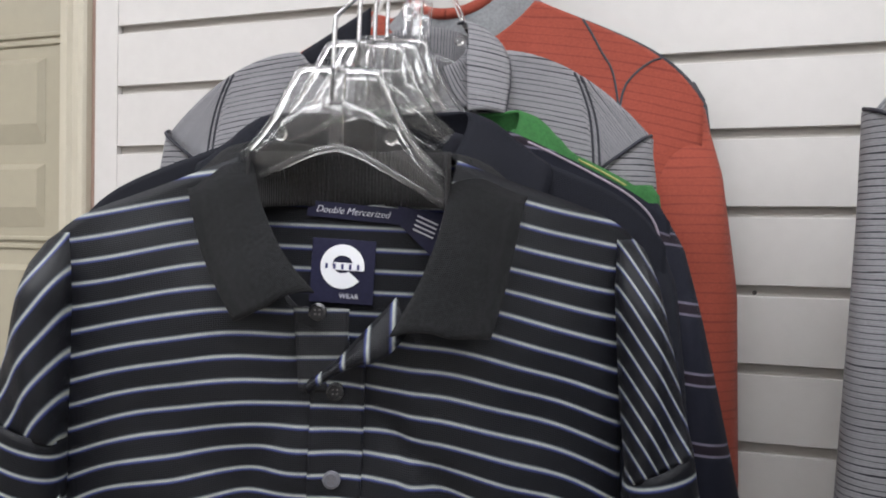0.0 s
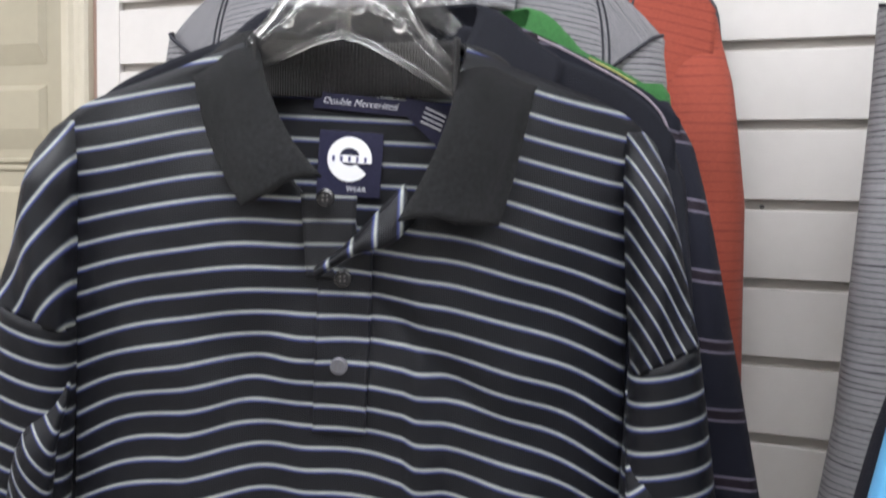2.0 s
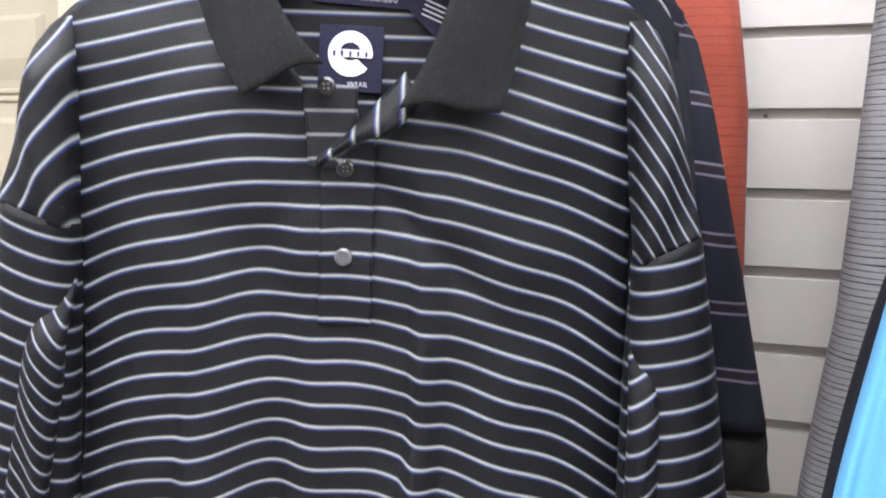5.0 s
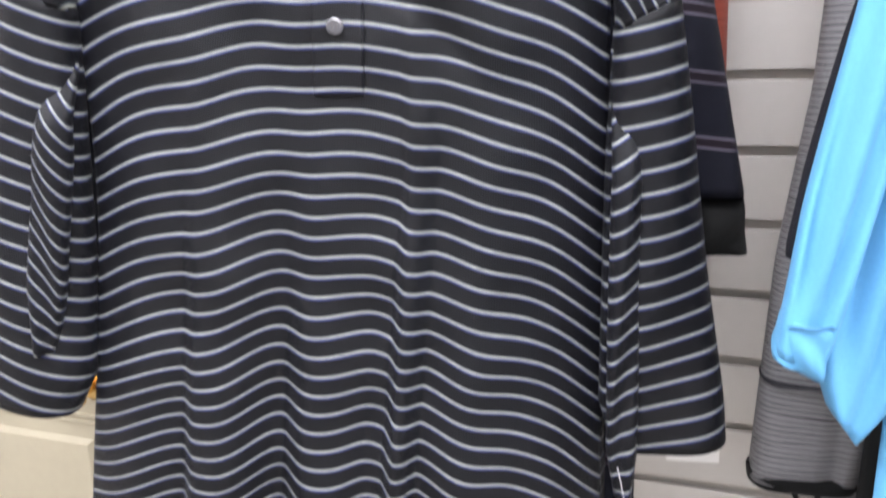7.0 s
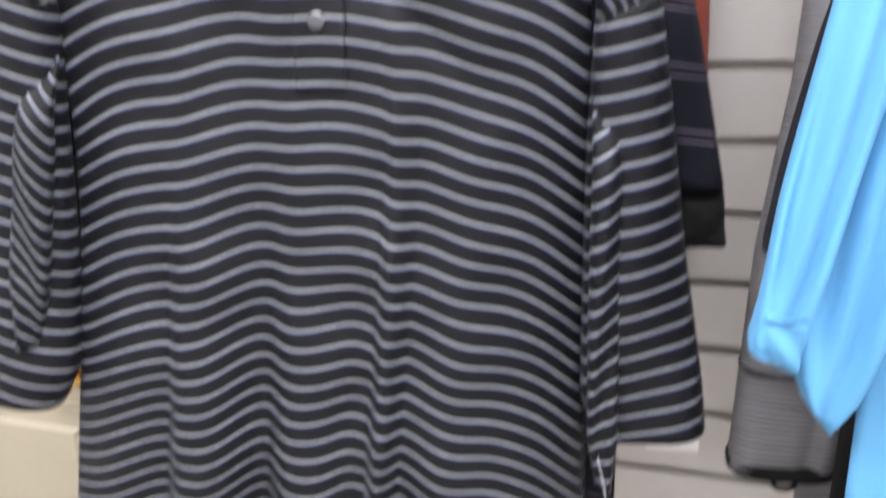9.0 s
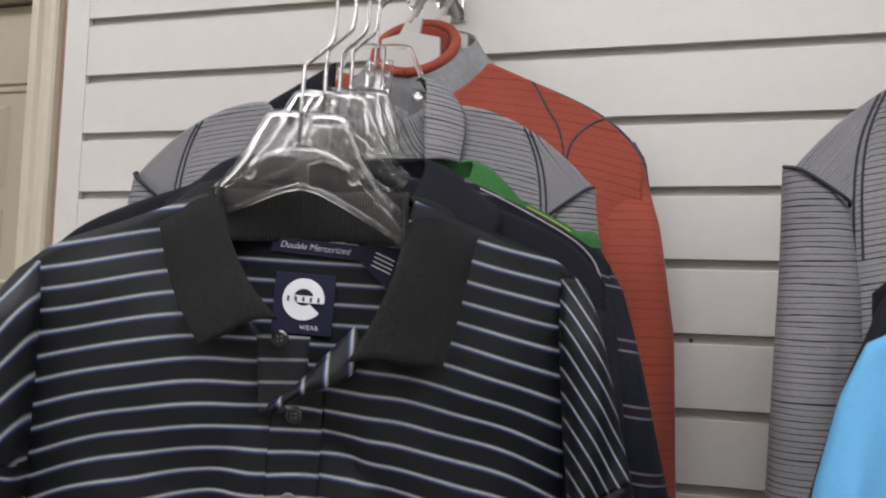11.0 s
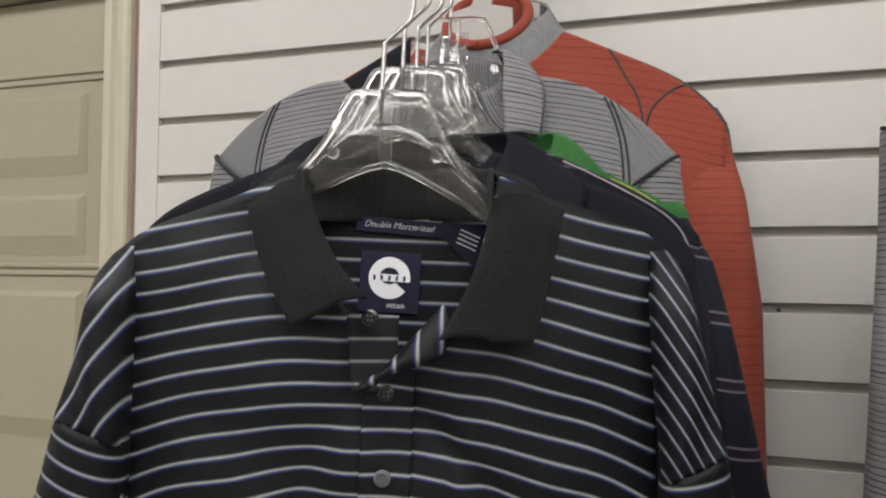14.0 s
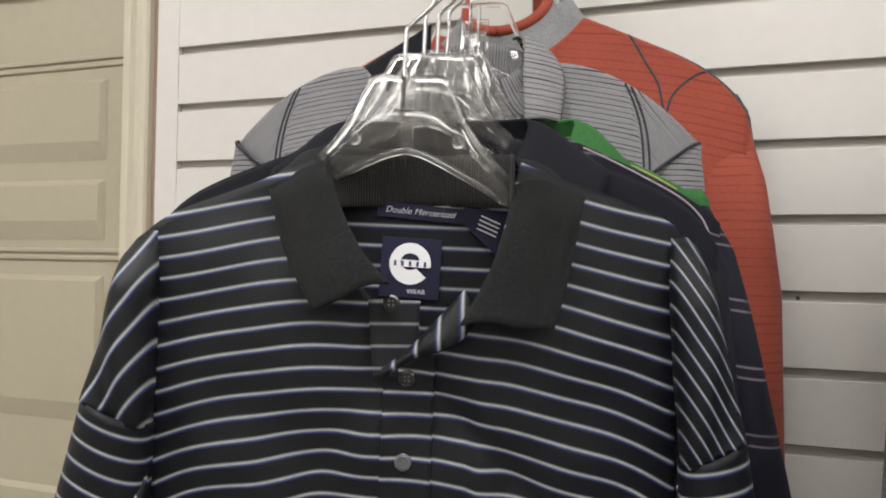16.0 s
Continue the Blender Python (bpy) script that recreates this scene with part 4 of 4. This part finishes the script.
part("collar_flap", sheet(24, 14, collar_flap, lambda u, v, p: (p[0], p[2] + 0.15 * p[0])), M_GREY, g, "open pinstriped collar flap", thick=0.0025)
part("collar_edge", tube([collar_flap(k / 24, 1.0) for k in range(25)], 0.0012, 6), M_DARKSEAM, g)
part("neck_facing", sheet(16, 8, lambda u, v: (-0.085 - 0.068 * u, -0.016 + 0.012 * u, 1.860 - 0.036 * u - 0.04 * v), None), M_NAVY, g, "navy neck facing", thick=0.0015)
clear_hanger(0.497, -0.220, bar_z(-0.220) - 0.001, 8, d=-0.061, web=False)

g = thing("sweater", frame_of(-0.09, 4), "burnt orange pullover with grey standing collar on white hanger", "pullover", "jackets on the arm")
S = dict(cx=-0.034, wn=0.080, zn=1.885, W=0.232, zs=1.815, pow=1.0, round=0.03, rpow=6, hem=1.20, Wb=0.17, df=0.035, db=0.03, mid=0.0, drop_f=0.05, drop_b=0.015, seed=13, fold=0.003)
fn = torso(g, M_ORANGE, S)
T = [(1.800, 0.222, 0.18), (1.783, 0.2335, 0.18), (1.761, 0.238, 0.18), (1.721, 0.249, 0.185), (1.615, 0.263, 0.19), (1.449, 0.267, 0.195), (1.345, 0.264, 0.195), (1.325, 0.263, 0.2)]
for s in (-1, 1):
    sleeve(g, M_ORANGE, T, s, -0.034, 0.0, 0.030, rows=50, recess=0.018)
    seam_on(g, fn, [(0.5 + s * 0.267, 0.002), (0.5 + s * 0.302, 0.063), (0.5 + s * 0.328, 0.10), (0.5 + s * 0.345, 0.17)], 0.0012, M_SLATE)
    seam_on(g, fn, [(0.5 + s * 0.42, 0.004), (0.5 + s * 0.368, 0.088), (0.5 + s * 0.351, 0.126), (0.5 + s * 0.345, 0.17)], 0.0012, M_SLATE)
funnel(g, M_GREYSOLID, -0.034, 0.004, (0.042, 0.036, 1.870, 1.944), (0.078, 0.030, 1.842, 1.886), label="heather grey standing collar", rim=M_ORANGE, rim_r=0.0055, lining=M_ORANGE)
white_hanger(*(frame_of(-0.09, 4) @ Vector((-0.038, 0.0, bar_z(-0.09) + 0.004))), 4)

g = thing("sweater", frame_of(-0.050, 2), "dark slate pullover with a heather grey collar", "pullover", "jackets on the arm")
S = dict(cx=-0.030, wn=0.07, zn=1.895, W=0.228, zs=1.824, pow=1.0, round=0.03, rpow=6, hem=1.12, Wb=0.2, df=0.02, db=0.02, mid=0.0, drop_f=0.04, drop_b=0.01, seed=17, fold=0.002)
torso(g, M_SLATE, S)
for s in (-1, 1):
    sleeve(g, M_SLATE, [(1.810, 0.218, 0.17), (1.79, 0.229, 0.17), (1.72, 0.238, 0.18), (1.40, 0.248, 0.19)], s, -0.03, 0.0, 0.022)
funnel(g, M_GREYSOLID, -0.026, 0.0, (0.045, 0.026, 1.90, 1.946), (0.078, 0.020, 1.872, 1.900), label="heather grey standing collar")
white_hanger(*(frame_of(-0.050, 2) @ Vector((-0.020, 0.0, bar_z(-0.050) + 0.004))), 2)

# white card hanging behind the striped sleeve
tag = thing("price_tag", pose(0.742, -0.25, 1.190, 0, 0, 10), "plain white card tag hanging below a sleeve", "hang tag")
part("card", box(-0.021, 0.021, -0.0004, 0.0004, -0.030, 0.035, 0.0003), M_PAPER, tag)
part("string", tube([(0, 0, 0.033), (0.004, 0.001, 0.09), (0.002, 0.0, 0.17)], 0.0005, 5, steps=10), M_THREAD, tag)

# ---- the second arm with its garments ----
waterfall_arm(1.075, 0, 2.0, 0.40)
g = grey_jacket(pose(1.065, -0.165, 0, 0, 0, 6), 0.0, 1.842, 0.088, 0.232, [(1.742, 0.236, 0.19), (1.668, 0.238, 0.18), (1.451, 0.250, 0.172), (1.319, 0.268, 0.175), (1.152, 0.278, 0.19), (1.130, 0.279, 0.195)], "jackets on the second arm")
funnel(g, M_GREY, 0.0, 0.0, (0.058, 0.036, 1.83, 1.885), (0.085, 0.036, 1.80, 1.845), gap=0.06, label="pinstriped standing collar", lining=M_GREYX)
clear_hanger(1.075, -0.165, bar_z(-0.165) - 0.013, 6)

g = thing("polo_shirt", pose(1.05, -0.338, 0, 0, 0, 10), "sky blue polo shirt with dark navy shoulder panels", "polo shirt", "polo shirts on the second arm")
S = dict(cx=0.0, wn=0.066, zn=1.694, W=0.192, zs=1.644, hem=1.00, Wb=0.20, df=0.04, db=0.03, mid=0.0, drop_f=0.06, drop_b=0.02, seed=19, fold=0.005)
fn = torso(g, M_SKY, S)
seam_on(g, fn, [(0.03, 0.33), (0.06, 0.27), (0.13, 0.225), (0.26, 0.20), (0.5, 0.19), (0.74, 0.20), (0.87, 0.225), (0.97, 0.33)], 0.0022, M_SKY)
seam_on(g, fn, [(0.035, 0.35), (0.068, 0.285), (0.135, 0.24), (0.26, 0.215), (0.5, 0.205)], 0.0012, M_SKY)
for s in (-1, 1):
    sleeve(g, M_SKY, [(1.642, 0.175, 0.15), (1.636, 0.184, 0.15), (1.626, 0.206, 0.16), (1.596, 0.220, 0.178), (1.549, 0.2325, 0.188), (1.497, 0.2415, 0.198), (1.40, 0.2585, 0.222), (1.335, 0.2670, 0.238), (1.314, 0.269, 0.244)], s, 0.0, -0.023, 0.015, crease=0.004, rows=60, pleat=0.004, bot=0.005)
    sleeve(g, M_SKY, [(1.338, 0.2662, 0.2370), (1.334, 0.2672, 0.2375), (1.3115, 0.2702, 0.2430), (1.310, 0.2698, 0.2434)], s, 0.0, -0.023, 0.0162, "cuff", rows=8, wide=0.98, bot=0.006, slant=0.004)
    sleeve(g, M_SKY, [(1.61, 0.190, 0.165), (1.50, 0.211, 0.172), (1.40, 0.233, 0.182), (1.32, 0.243, 0.192), (1.29, 0.241, 0.202), (1.268, 0.233, 0.216)], s, 0.0, -0.010, 0.014, "sleeve_fold", rows=50, crease=0.004, ph=1.0, pleat=0.004, bot=0.012)
    sleeve(g, M_NAVY, [(1.660, 0.172, 0.15), (1.652, 0.188, 0.15), (1.636, 0.194, 0.16), (1.602, 0.208, 0.17), (1.549, 0.2235, 0.175), (1.497, 0.2370, 0.18), (1.42, 0.2535, 0.19), (1.378, 0.2605, 0.20), (1.37, 0.2605, 0.205)], s, 0.0, 0.002, 0.020, "side_panel", rows=40)
    sleeve(g, M_SKYSEAM, [(1.3390, 0.2665, 0.2367), (1.3372, 0.2669, 0.2369)], s, 0.0, -0.023, 0.0166, "cuff_seam", rows=2, wide=1.0)
    part("yoke", sheet(20, 6, lambda u, v: (s * (0.066 + 0.118 * u), 0.004 - 0.034 * v * (1 - u * 0.4), 1.706 - 0.050 * u - 0.026 * v), None), M_NAVY, g, "dark navy shoulder panel", thick=0.002)
polo_collar(g, M_SKY, 0.066, 1.684, 0.0, 0.04)
clear_hanger(*(pose(1.05, -0.338, 0, 0, 0, 10) @ Vector((0.02, 0.0, bar_z(-0.338) - 0.013))), 10)

g = thing("knit_top", pose(1.06, -0.25, 0, 0, 0, 8), "black knit top hanging behind the sky blue shirt", "top", "polo shirts on the second arm")
S = dict(cx=0.0, wn=0.066, zn=1.72, W=0.185, zs=1.665, hem=0.98, Wb=0.205, df=0.03, db=0.025, mid=0.0, drop_f=0.05, drop_b=0.02, seed=23, fold=0.003)
torso(g, M_BLACK, S)
clear_hanger(*(pose(1.06, -0.25, 0, 0, 0, 8) @ Vector((0.01, 0.0, bar_z(-0.25) - 0.013))), 8)
